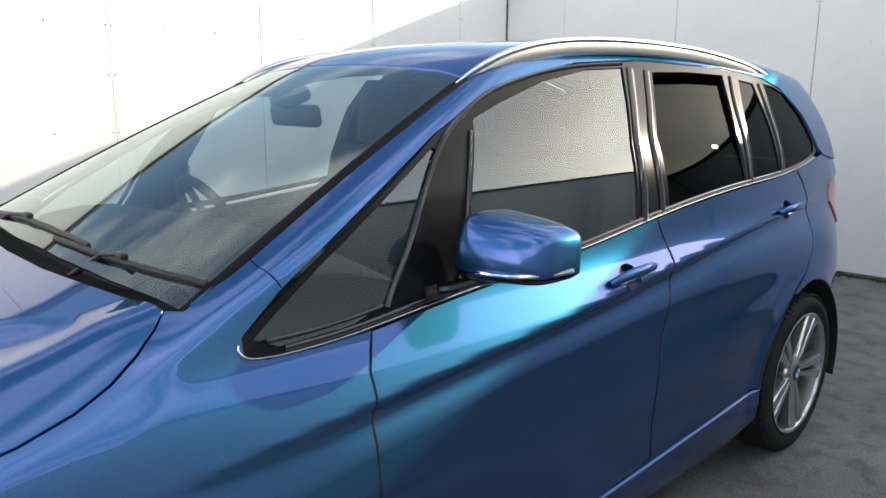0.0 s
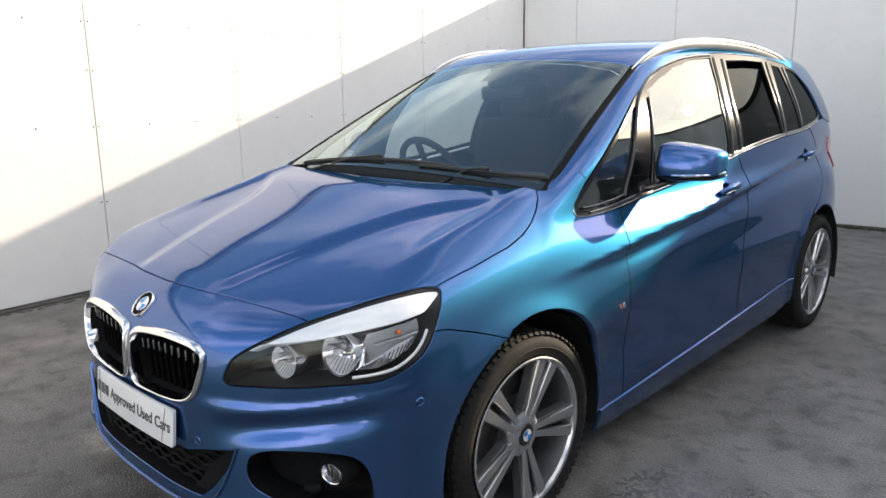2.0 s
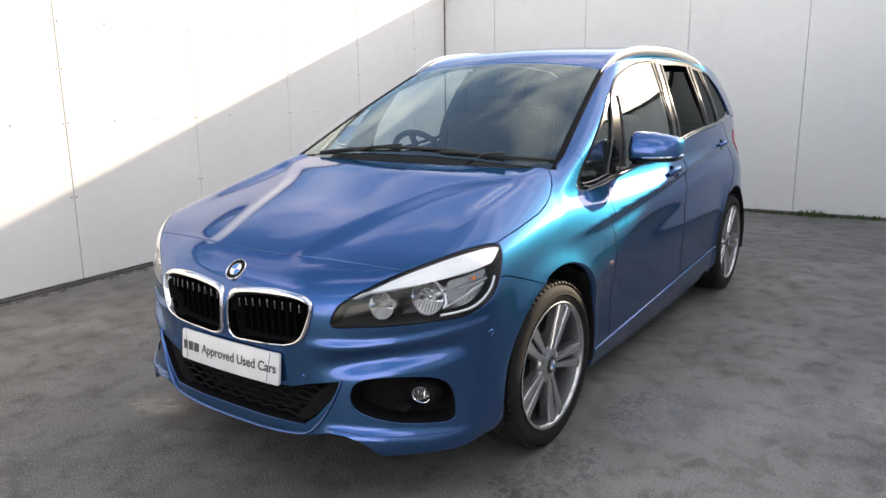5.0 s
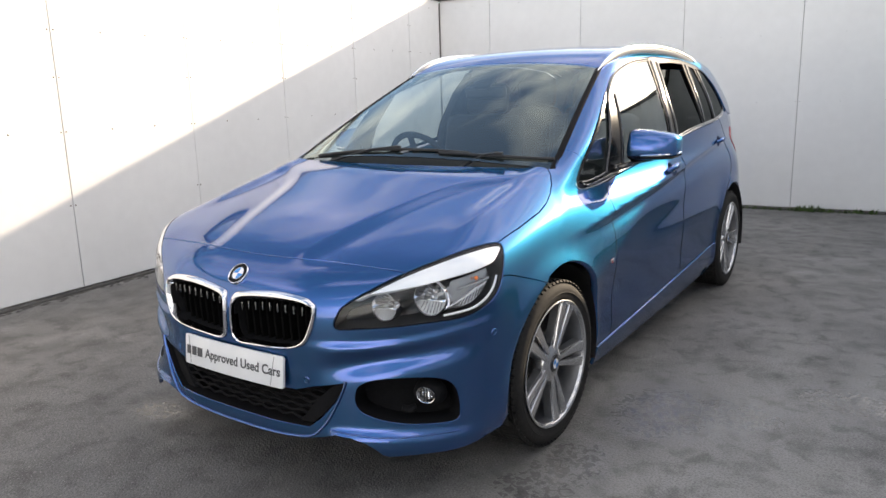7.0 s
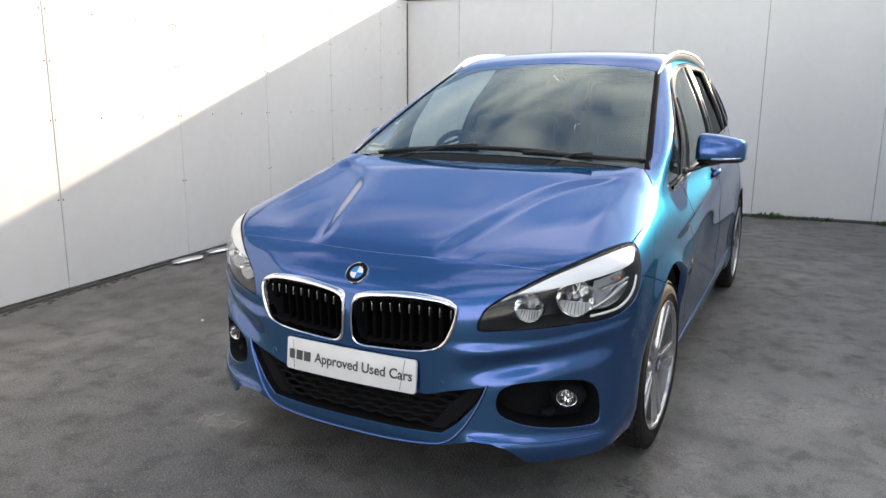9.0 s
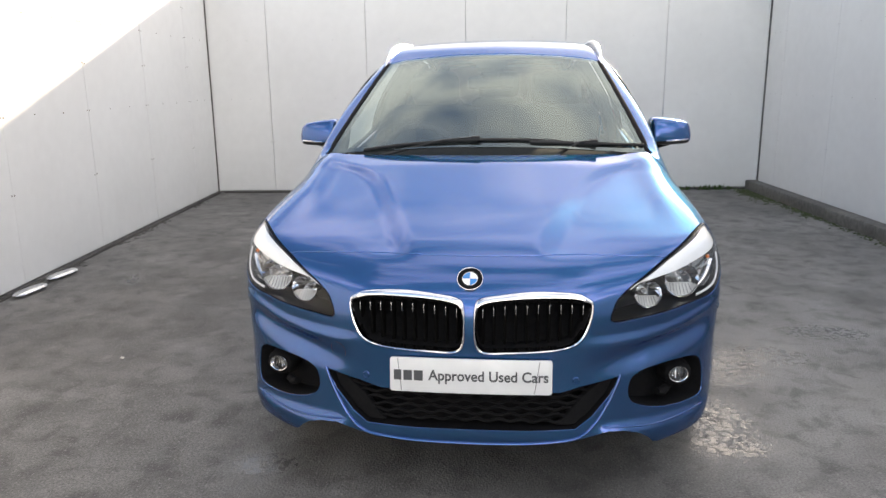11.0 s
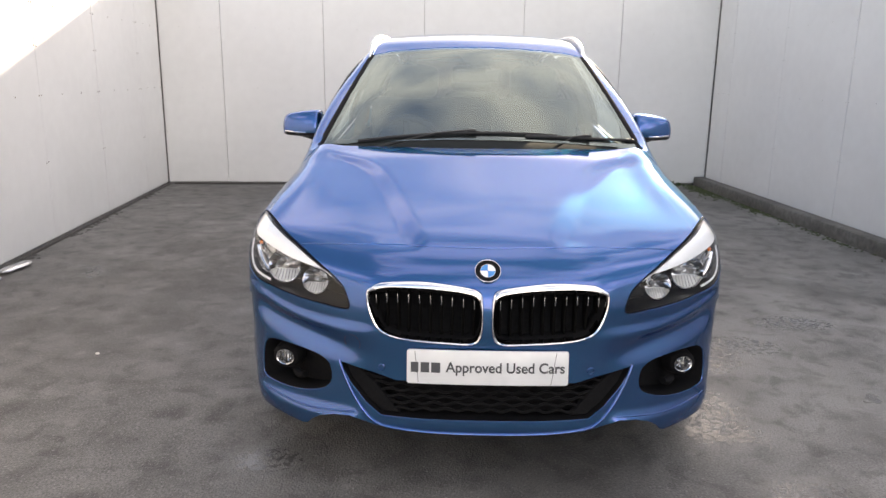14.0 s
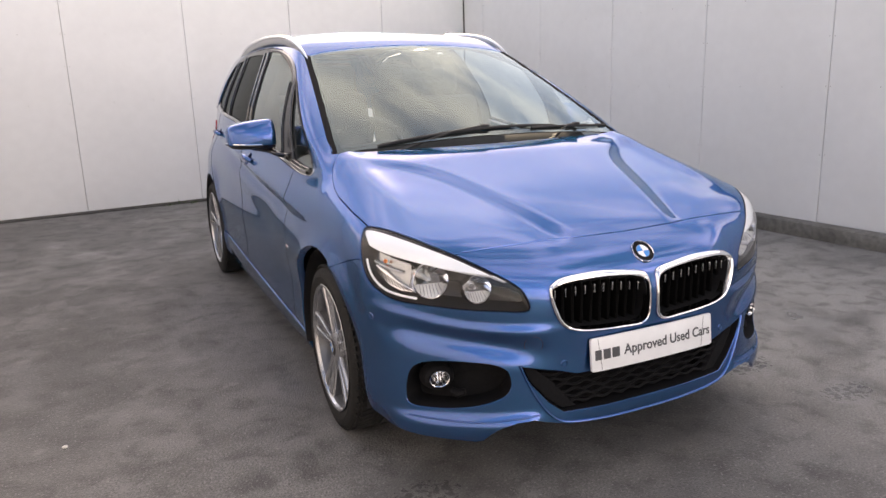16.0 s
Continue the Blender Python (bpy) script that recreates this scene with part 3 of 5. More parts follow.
def lettering(words, size, place, mat, name, parent):
    """Words in the built-in font, as a flat mesh."""
    c = bpy.data.curves.new(name, "FONT")
    c.body, c.size, c.align_x, c.align_y, c.extrude = words, size, "CENTER", "CENTER", 0.0004
    c.offset = 0.0009
    tmp = bpy.data.objects.new(name, c)
    scene.collection.objects.link(tmp)
    bpy.context.view_layer.update()
    me = bpy.data.meshes.new_from_object(tmp.evaluated_get(bpy.context.evaluated_depsgraph_get()))
    bpy.data.objects.remove(tmp)
    me.name = name
    me.materials.clear()
    me.materials.append(mat)
    ob = new(name, me)
    ob.parent, ob.matrix_local = parent, place
    return ob


# ---- the yard ----
WALL_H, TURN_Z = 2.56, 4.5
LEFT_X, RIGHT_X, BACK_Y, OPEN_Y = -3.124, 3.64, 6.22, -9.0
YARD = Matrix.Rotation(radians(TURN_Z), 4, "Z")

bm = bmesh.new()
bmesh.ops.create_grid(bm, x_segments=40, y_segments=40, size=150)
ground = tagged(part("ground", bm, GROUND), "dark worn asphalt yard, damp in patches", "ground", kind="structure")


def sheet_wall(name, start, way, length, first, width, label, rows, head=0.0068, steel=None):
    """A hoarding of flat sheets: backing, capping and single panels with their screws. first: where the first joint falls."""
    root = tagged(new(name), label, "wall", kind="structure")
    angle = math.atan2(way[1], way[0])
    root.matrix_world = YARD @ Matrix.Translation((*start, 0)) @ Matrix.Rotation(angle, 4, "Z")
    bm = bmesh.new()
    box(bm, (length / 2, 0.06, WALL_H / 2 - 0.01), (length + 0.16, 0.06, WALL_H - 0.02))
    part("backing", bm, JOINT, root, "dark backing seen in the joints", smooth=False)
    bm = bmesh.new()
    box(bm, (length / 2, 0.045, WALL_H + 0.03), (length + 0.22, 0.16, 0.06), bevel=0.008)
    part("capping", bm, COPING, root, "dark capping")
    edges = [0.0] + [x for x in np.arange(first, length, width) if x > 0.05] + [length]
    rng = random.Random(len(name))
    for a, b in zip(edges, edges[1:]):
        bm = bmesh.new()
        d = 0.004 * rng.random()
        box(bm, ((a + b) / 2, 0.020 + d, WALL_H / 2 + 0.012), (b - a - 0.0048, 0.022, WALL_H - 0.03), Matrix.Rotation(0.0015 * (rng.random() - 0.5), 4, "Y"), 0.003, 1)
        sheet = part("panel", bm, WALL, root, smooth=False)
        bm = bmesh.new()
        for z in rows:
            for x in ([a + 0.02, b - 0.02] if z not in FULL_ROWS else [a + 0.02, (a * 2 + b) / 3, (a + 2 * b) / 3, b - 0.02]):
                if b - a > 0.3:
                    lathe(bm, [(0.0, head * 0.55), (head * 0.66, head * 0.46), (head, 0.0)], Matrix.Translation((x + 0.006 * (rng.random() - 0.5), 0.0085 + d, z + 0.008 * (rng.random() - 0.5))) @ Matrix.Rotation(radians(90), 4, "X"), 8)
        if len(bm.verts):
            tagged(part("screws", bm, steel or SCREW, sheet, "small screw heads"), kind="stuff")
        else:
            bm.free()
    return root


depth = BACK_Y - OPEN_Y
ROWS_Z, FULL_ROWS = (0.645, 1.175, 1.555, 1.88, 2.2, 2.45), (1.175, 1.88, 2.45)
SLANT = 0.0122
LEFT_FOOT = LEFT_X + SLANT * (0.6 - OPEN_Y)
LEFT_END = LEFT_FOOT - SLANT * depth
sheet_wall("wall_left", (LEFT_FOOT, OPEN_Y), (-SLANT, 1), depth, 0.045, 1.2, "pale grey sheet hoarding half in sun", ROWS_Z)
sheet_wall("wall_back", (LEFT_END, BACK_Y), (1, 0), RIGHT_X - LEFT_END, 0.664 + LEFT_X - LEFT_END, 1.22, "pale grey sheet hoarding in shade", ROWS_Z, 0.005, PALE_SCREW)
sheet_wall("wall_right", (RIGHT_X, BACK_Y), (0, -1), depth, 0.45, 1.2, "pale grey sheet hoarding in shade above a kerb", ROWS_Z, 0.005, PALE_SCREW)

bm = bmesh.new()
box(bm, (RIGHT_X - 0.075, (BACK_Y + OPEN_Y) / 2, 0.05), (0.15, depth, 0.13), bevel=0.02)
kerb = tagged(part("kerb", bm, KERB), "low dirty concrete kerb along the hoarding", "kerb", kind="structure")
kerb.matrix_world = YARD
# dark strips that stand in for the shaded gap under the sheets
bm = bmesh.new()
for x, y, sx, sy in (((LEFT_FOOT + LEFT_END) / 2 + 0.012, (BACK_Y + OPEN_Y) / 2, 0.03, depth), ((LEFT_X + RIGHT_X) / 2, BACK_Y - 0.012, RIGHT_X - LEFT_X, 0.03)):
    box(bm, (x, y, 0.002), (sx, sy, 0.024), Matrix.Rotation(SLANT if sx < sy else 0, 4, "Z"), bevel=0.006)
base = tagged(part("sheet_gap_shade", bm, COPING), "dark strip standing in for the shaded gap under the hoarding", "trim", kind="structure")
base.matrix_world = YARD

# weeds and moss along the foot of the back wall
bm = bmesh.new()
rng = random.Random(5)
for _ in range(900):
    x = rng.uniform(-0.5, RIGHT_X - 0.25)
    clump = 0.5 + 0.5 * math.sin(x * 3.1 + 0.7) * math.sin(x * 7.7)
    if rng.random() > clump * (0.35 + 0.65 * (x > 0.3)):
        continue
    h = rng.uniform(0.015, 0.060) * (0.5 + clump)
    y = BACK_Y - 0.03 - abs(rng.gauss(0, 0.035))
    a = rng.uniform(0, math.pi)
    dx, dy = 0.006 * math.cos(a), 0.006 * math.sin(a)
    tip = (x + rng.gauss(0, 0.02), y - abs(rng.gauss(0, 0.02)), h)
    v = [bm.verts.new(p) for p in ((x - dx, y - dy, 0), (x + dx, y + dy, 0), ((x + tip[0]) / 2 + dx * 1.4, (y + tip[1]) / 2 + dy * 1.4, h * 0.6), tip, ((x + tip[0]) / 2 - dx * 1.4, (y + tip[1]) / 2 - dy * 1.4, h * 0.6))]
    bm.faces.new(v)
weeds = tagged(part("weeds", bm, WEED, smooth=False), "low green weeds at the foot of the hoarding", "weeds", kind="stuff")
weeds.matrix_world = YARD


# moss in the corner and along the kerb
bm = bmesh.new()
rng = random.Random(11)
for _ in range(1500):
    y = BACK_Y - abs(rng.gauss(0, 1.6))
    if rng.random() > 0.25 + 0.75 * math.sin(y * 2.3 + 1.0) ** 2 or y < 1.5:
        continue
    x = RIGHT_X - 0.155 - abs(rng.gauss(0, 0.05 + 0.05 * (y > 5)))
    r, h, a = rng.uniform(0.008, 0.020), rng.uniform(0.003, 0.012), rng.uniform(0, 6.3)
    ring_v = [bm.verts.new((x + r * math.cos(a + t), y + r * 0.8 * math.sin(a + t), 0.0)) for t in (0, 1.26, 2.51, 3.77, 5.03)]
    top_v = bm.verts.new((x + rng.gauss(0, 0.003), y, h))
    for k in range(5):
        bm.faces.new((ring_v[k], ring_v[(k + 1) % 5], top_v))
moss = tagged(part("moss", bm, MOSS, smooth=False), "dull green moss along the kerb", "moss", kind="stuff")
moss.matrix_world = YARD
bm = bmesh.new()
for _ in range(420):
    t = rng.uniform(0.0, 1.0) ** 0.8
    y = BACK_Y - t * 7.5
    if math.sin(y * 2.9) * math.sin(y * 1.1 + 0.5) < -0.15:
        continue
    x = LEFT_X - SLANT * (y - 0.6) + 0.03 + abs(rng.gauss(0, 0.03))
    r, a = rng.uniform(0.006, 0.022), rng.uniform(0, 6.3)
    h = r * rng.uniform(0.3, 0.7)
    ring_v = [bm.verts.new((x + r * math.cos(a + u), y + r * 1.5 * math.sin(a + u), 0.0)) for u in (0, 1.5, 3.1, 4.6)]
    top_v = bm.verts.new((x, y, h))
    for k in range(4):
        bm.faces.new((ring_v[k], ring_v[(k + 1) % 4], top_v))
litter = tagged(part("grit", bm, COPING, smooth=False), "dark grit and dirt at the foot of the hoarding", "grit", kind="stuff")
litter.matrix_world = YARD


# flat metal feet by the left wall
def metal_foot(x, y, turn):
    root = thing("metal_foot", "flat rounded galvanised foot lying by the hoarding", "metal foot", (x, y, 0), "metal feet by the wall")
    root.rotation_euler = (0, 0, turn)
    bm = bmesh.new()
    line = [(0.012 * math.sin(t * 2.2), 0.155 * t, 0.021) for t in np.linspace(-1, 1, 25)]
    sweep(bm, line, [0.045 * max(0.06, 1 - abs(t) ** 4.5) ** 0.5 for t in np.linspace(-1, 1, 25)], 16, flat=0.46)
    part("foot_plate", bm, GALVANISED, root)
    bm = bmesh.new()
    box(bm, (-0.055, 0.02, 0.011), (0.05, 0.09, 0.018), bevel=0.006)
    part("fixing_lug", bm, GALVANISED, root, "small fixing lug")
    return root


# a pale chip of stone on the asphalt
bm = bmesh.new()
bmesh.ops.create_icosphere(bm, subdivisions=2, radius=1.0)
rng = random.Random(3)
for v in bm.verts:
    v.co = Vector((v.co.x * 0.011, v.co.y * 0.008, 0.004 + v.co.z * 0.006)) * (1 + 0.25 * (rng.random() - 0.5))
stone = tagged(part("stone_chip", bm, CHIP, smooth=False), "small pale stone chip lying on the asphalt", "stone")
stone.location = (-1.878, 0.335, 0.002)


# ---- the car ----
car = thing("car", "blue metallic people carrier parked on the wet yard", "car")
NOSE, SIDE = Chart(lower_body), Chart(side_body, (1, 0, 0))
TOP, FENDER = Chart(lower_body, (0, -0.25, 1)), Chart(whole_body, (1, -0.15, 0.5))
ROOF, SCREEN = Chart(upper_body, (0, 0, 1)), Chart(upper_body, (0, -0.5, 0.85))
PILLAR, REAR = Chart(whole_body, (1, -0.1, 0.45)), Chart(side_body, (0, 1, 0.1))


def arc(yc, zc, r, a, b, n=14, x=0.88):
    """An arch's edge, from angle a to b in degrees from straight back, upwards."""
    return [(x, yc + r * math.cos(radians(t)), zc + r * math.sin(radians(t))) for t in np.linspace(a, b, n)]


def nose(x, z):
    return (x, float(front(x, z)), z)


def both(half):
    """A closed outline from its half with x >= 0, from the middle round to the middle."""
    return [tuple(p) for p in half] + [(-p[0], p[1], p[2]) for p in half[::-1] if p[0] > 1e-6]


ARCH = (0.035, 0.315, 0.405)
LAMP = [(0.452, -0.762, 0.630), (0.462, -0.755, 0.684), (0.486, -0.74, 0.712), (0.535, -0.70, 0.748), (0.628, -0.606, 0.808), (0.716, -0.50, 0.852), (0.775, -0.41, 0.872),
        (0.818, -0.33, 0.873), (0.846, -0.335, 0.848), (0.868, -0.385, 0.772), (0.868, -0.44, 0.712), (0.82, -0.53, 0.664), (0.70, -0.635, 0.645), (0.54, -0.725, 0.631)]
LAMP_LINE = [tuple(p) for p in spline(LAMP, 6, True)]
KIDNEY = [nose(x, z) for x, z in ((0.021, 0.647), (0.027, 0.675), (0.049, 0.691), (0.112, 0.702), (0.215, 0.709), (0.32, 0.708), (0.367, 0.698), (0.386, 0.683),
                                  (0.370, 0.627), (0.342, 0.579), (0.292, 0.557), (0.216, 0.548), (0.12, 0.543), (0.061, 0.541), (0.033, 0.553), (0.022, 0.587))]
KIDNEY_RIM = [nose(x, z) for x, z in ((0.0125, 0.647), (0.016, 0.690), (0.033, 0.710), (0.095, 0.721), (0.215, 0.732), (0.336, 0.727), (0.379, 0.713), (0.396, 0.690),
                                      (0.382, 0.620), (0.350, 0.567), (0.293, 0.547), (0.216, 0.538), (0.12, 0.532), (0.055, 0.530), (0.024, 0.544), (0.013, 0.581))]
GRILLE = [nose(x, z) for x, z in ((0, 0.397), (0.15, 0.397), (0.295, 0.398), (0.37, 0.42), (0.486, 0.444), (0.452, 0.378), (0.396, 0.312), (0.345, 0.272), (0.18, 0.266), (0, 0.265))]
FOG = [nose(x, z) for x, z in ((0.532, 0.438), (0.575, 0.458), (0.65, 0.467), (0.71, 0.467), (0.757, 0.459), (0.784, 0.437), (0.797, 0.40), (0.802, 0.345),
                               (0.794, 0.309), (0.736, 0.304), (0.661, 0.309), (0.60, 0.321), (0.558, 0.336), (0.532, 0.352), (0.518, 0.378), (0.519, 0.41))]

# lines that two panels share, laid on the body
HOOD_FRONT = snap(NOSE, [(0, -0.705, 0.82), (0.184, -0.698, 0.822), (0.373, -0.674, 0.822), (0.49, -0.645, 0.818), (0.60, -0.61, 0.813), LAMP[4]])
LAMP_UPPER = snap(NOSE, LAMP_LINE[24:43])
HOOD_SIDE = snap(TOP, [LAMP_UPPER[-1], (0.826, -0.18, 0.90), (0.819, -0.01, 0.930), (0.807, 0.075, 0.955), (0.792, 0.135, 0.983), (0.772, 0.187, 1.013), (0.748, 0.229, 1.040), (0.720, 0.258, 1.062)])
LAMP_INSIDE = snap(NOSE, LAMP_LINE[24::-1])
LAMP_LOWER = snap(NOSE, LAMP_LINE[:1] + LAMP_LINE[:53:-1])
LAMP_OUTER = snap(NOSE, LAMP_LINE[42:55])
LAMP_INNER = [tuple(p) for p in NOSE.lift(inset(NOSE.flat(LAMP_LINE), 0.0038))[0]]
WING_GAP = snap(NOSE, [LAMP[9], (0.866, -0.34, 0.768), (0.88, -0.26, 0.742), (0.893, -0.18, 0.715), (0.896, -0.117, 0.691)])
DOOR_LEAD = snap(SIDE, [(0.865, 0.62, 0.268), (0.876, 0.60, 0.45), (0.882, 0.595, 0.62), (0.873, 0.595, 0.80), (0.85, 0.602, 0.90), (0.819, 0.637, 0.968)])
PILLAR_FOOT = snap(FENDER, [(0.783, 0.455, 1.078), (0.771, 0.440, 1.104), (0.746, 0.428, 1.119), (0.703, 0.428, 1.125)])
SCREEN_EDGE = snap(SCREEN, [(0.728, 0.285, 1.055), (0.703, 0.428, 1.125), (0.672, 0.60, 1.21), (0.620, 0.88, 1.36), (0.576, 1.12, 1.48)])

# bumper and nose
arch_front = snap(NOSE, [WING_GAP[-1]] + arc(*ARCH, 115, 188, 11))
bumper_half = HOOD_FRONT[:-1] + LAMP_INSIDE[:-1] + LAMP_LOWER[:-1] + WING_GAP[:-1] + arch_front + [
    (0.875, -0.40, 0.225), (0.84, -0.50, 0.212), (0.80, -0.57, 0.205), (0.707, -0.67, 0.200), (0.628, -0.726, 0.194), (0.608, -0.737, 0.200), (0.588, -0.75, 0.222), (0.556, -0.765, 0.244),
    (0.506, -0.78, 0.258), (0.45, -0.79, 0.260), (0.40, -0.79, 0.243), (0.32, -0.81, 0.223), (0.18, -0.82, 0.211), (0, -0.82, 0.207)]
holes = [KIDNEY, [(-x, y, z) for x, y, z in KIDNEY], both(GRILLE), FOG, [(-x, y, z) for x, y, z in FOG]]
holes = [[tuple(p) for p in spline(h, 4, True)] if len(h) < 17 else h for h in holes]
bumper = panel("front_bumper", NOSE, both(bumper_half), PAINT, car, "blue bumper with sports apron", holes=holes, step=0.013, rim=0.014)
for h, nm, d in ((KIDNEY, "grille_pocket", 0.07), (FOG, "fog_lamp_pocket", 0.10)):
    recess(nm, NOSE, h, d, MATTE, car, "black plastic pocket", mirror=True, rounded=True)
recess("lower_intake", NOSE, both(GRILLE), 0.09, MATTE, car, "black air intake")

for s in (1, -1):
    flip = np.array([s, 1, 1])
    k_s = [tuple(np.array(p) * flip) for p in KIDNEY]
    ring = frame_ring("kidney_grille", NOSE, k_s, [tuple(np.array(p) * flip) for p in KIDNEY_RIM], CHROME, car, "chrome-framed kidney grille with black slats")
    for i in range(10):
        x = 0.042 + i * 0.0355
        zs = np.array([z for px, _, z in spline(KIDNEY, 10, True) if abs(px - x) < 0.014])
        z0, z1 = zs.min() + 0.006, zs.max() - 0.008
        bm = bmesh.new()
        rows = []
        for z in np.linspace(z0, z1, 7):
            y = float(front(x, z)) + 0.040 + 0.02 * max(0, (z - 0.67) / 0.04) ** 2
            rows.append([bm.verts.new((s * (x + dx), y + dy, z)) for dx, dy in ((-0.006, 0.04), (-0.0045, 0.004), (0, 0), (0.0045, 0.004), (0.006, 0.04))])
        for a, b in zip(rows, rows[1:]):
            for j in range(4):
                bm.faces.new((a[j], a[j + 1], b[j + 1], b[j]))
        bmesh.ops.recalc_face_normals(bm, faces=bm.faces)
        part("slat", bm, GRILLE_BLACK, ring)
        bm = bmesh.new()
        box(bm, (s * x, float(front(x, 0.67)) + 0.030, z1 - 0.027), (0.0034, 0.008, 0.030), bevel=0.0015)
        part("slat_tip", bm, CHAMBER, ring, "bright slat tip")

# lower intake: wavy mesh and duct blades
bm = bmesh.new()
for r in range(6):
    z0 = 0.285 + r * 0.0215
    pts = []
    for x in np.linspace(-0.40, 0.40, 81):
        z = z0 + 0.0048 * math.sin(x * 2 * math.pi / 0.075 + r * math.pi)
        pts.append((x, float(front(x, z)) + 0.036, z))
    sweep(bm, pts, 0.0055, 5)
part("mesh_insert", bm, MATTE, car, "black wavy mesh")
for s in (1, -1):
    panel("duct_blade", NOSE, [nose(s * x, z) for x, z in ((0.345, 0.276), (0.40, 0.322), (0.455, 0.385), (0.478, 0.438), (0.44, 0.43), (0.37, 0.372), (0.31, 0.30), (0.285, 0.276))], MATTE, car,
          "black duct blade", offset=-0.024, step=0.02, rim=0.03)
    ribbon("splitter_edge", NOSE, [(s * x, y, z) for x, y, z in ((0.436, -0.795, 0.274), (0.516, -0.775, 0.270), (0.592, -0.744, 0.265), (0.658, -0.703, 0.265), (0.733, -0.642, 0.269), (0.80, -0.565, 0.272))], 0.006, 0.003, PAINT, car,
           "blue splitter edge", closed=False)
fin_half = [nose(x, z) for x, z in ((0.488, 0.449), (0.464, 0.385), (0.432, 0.322), (0.405, 0.283), (0.370, 0.250), (0.32, 0.233), (0.18, 0.220), (0, 0.216))]
ribbon("apron_fin", NOSE, fin_half + [(-x, y, z) for x, y, z in fin_half[-2::-1]], 0.010, 0.006, PAINT, car, "blue fin round the lower intake", closed=False)

# parking sensors, tow cover
for s in (1, -1):
    for x, y, z in ((0.882, -0.455, 0.592), (0.345, -0.81, 0.44)):
        p, n = NOSE.lift(NOSE.flat([(s * x, y, z)]), 0.0005)
        turn = Matrix.Translation(p[0]) @ Vector(n[0]).to_track_quat("Z", "Y").to_matrix().to_4x4()
        bm = bmesh.new()
        lathe(bm, [(0.0, 0.0006), (0.0085, 0.0006), (0.0100, -0.0008), (0.0112, 0.0008), (0.0130, -0.001)], turn, 20)
        part("parking_sensor", bm, PAINT, car, "blue parking sensor")
p, n = NOSE.lift(NOSE.flat([(-0.452, -0.80, 0.515)]), 0.0004)
turn = Matrix.Translation(p[0]) @ Vector(n[0]).to_track_quat("Z", "Y").to_matrix().to_4x4()
bm = bmesh.new()
lathe(bm, [(0.0290, 0.0), (0.0300, 0.0012), (0.0310, 0.0)], turn, 32)
part("towing_eye_cover", bm, BLACK, car, "thin round outline of the towing eye cover")

# badge on the nose
p, n = NOSE.lift(NOSE.flat([(0, -0.745, 0.762)]), 0.001)
turn = Matrix.Translation(p[0]) @ Vector(n[0]).to_track_quat("Z", "Y").to_matrix().to_4x4()
bm = bmesh.new()
lathe(bm, [(0.0, 0.003), (0.0405, 0.003), (0.0412, 0.0045), (0.0425, 0.004), (0.0428, -0.004)], turn, 40)
badge = part("round_badge", bm, MATTE, car, "round badge with blue and white quarters")
bm = bmesh.new()
lathe(bm, [(0.0392, 0.0035), (0.0405, 0.0062), (0.0420, 0.0062), (0.0432, 0.003), (0.0432, -0.003)], turn, 40)
lathe(bm, [(0.0232, 0.003), (0.0238, 0.0052), (0.0250, 0.0052), (0.0256, 0.003)], turn, 40)
part("badge_ring", bm, CHROME, badge)
for k in range(4):
    bm = bmesh.new()
    c = bm.verts.new(turn @ Vector((0, 0, 0.005)))
    rim_v = [bm.verts.new(turn @ Vector((0.0236 * math.cos(t), 0.0236 * math.sin(t), 0.0042))) for t in np.linspace(k * math.pi / 2, (k + 1) * math.pi / 2, 9)]
    for a, b in zip(rim_v, rim_v[1:]):
        bm.faces.new((c, a, b))
    part("badge_quarter", bm, BLUE if k % 2 else ENAMEL, badge)

# number plate with its carrier
plate_turn = Matrix.Translation((0.004, -0.846, 0.460)) @ Euler((radians(84), 0, 0)).to_matrix().to_4x4()


def plate_point(u, v, d):
    return plate_turn @ Vector((u, v, d - 0.16 * u * u))


bm = bmesh.new()
us = np.concatenate([[-0.262, -0.2605, -0.257], np.linspace(-0.252, 0.252, 21), [0.257, 0.2605, 0.262]])
trim = np.array([0.85, 0.93, 0.985] + [1.0] * 21 + [0.985, 0.93, 0.85])
vs = (-0.0565, -0.051, 0.051, 0.0565)


def edge_drop(u, v):
    return -0.0015 if abs(v) > 0.054 or abs(u) > 0.260 else 0.0


grid_v = [[bm.verts.new(plate_point(u, v * k, 0.004 + edge_drop(u, v))) for v in vs] for u, k in zip(us, trim)]
back_v = [[bm.verts.new(plate_point(u, v * k, -0.006)) for v in (vs[0], vs[-1])] for u, k in zip(us, trim)]
for i in range(26):
    for j in range(3):
        bm.faces.new((grid_v[i][j], grid_v[i + 1][j], grid_v[i + 1][j + 1], grid_v[i][j + 1]))
    bm.faces.new((back_v[i][1], back_v[i + 1][1], back_v[i + 1][0], back_v[i][0]))
    bm.faces.new((back_v[i][0], back_v[i + 1][0], grid_v[i + 1][0], grid_v[i][0]))
    bm.faces.new((grid_v[i][3], grid_v[i + 1][3], back_v[i + 1][1], back_v[i][1]))
for i in (0, 26):
    bm.faces.new((grid_v[i][0], grid_v[i][1], grid_v[i][2], grid_v[i][3], back_v[i][1], back_v[i][0]))
bmesh.ops.recalc_face_normals(bm, faces=bm.faces)
plate = part("dealer_plate", bm, WHITE, car, "white dealer plate with grey lettering")


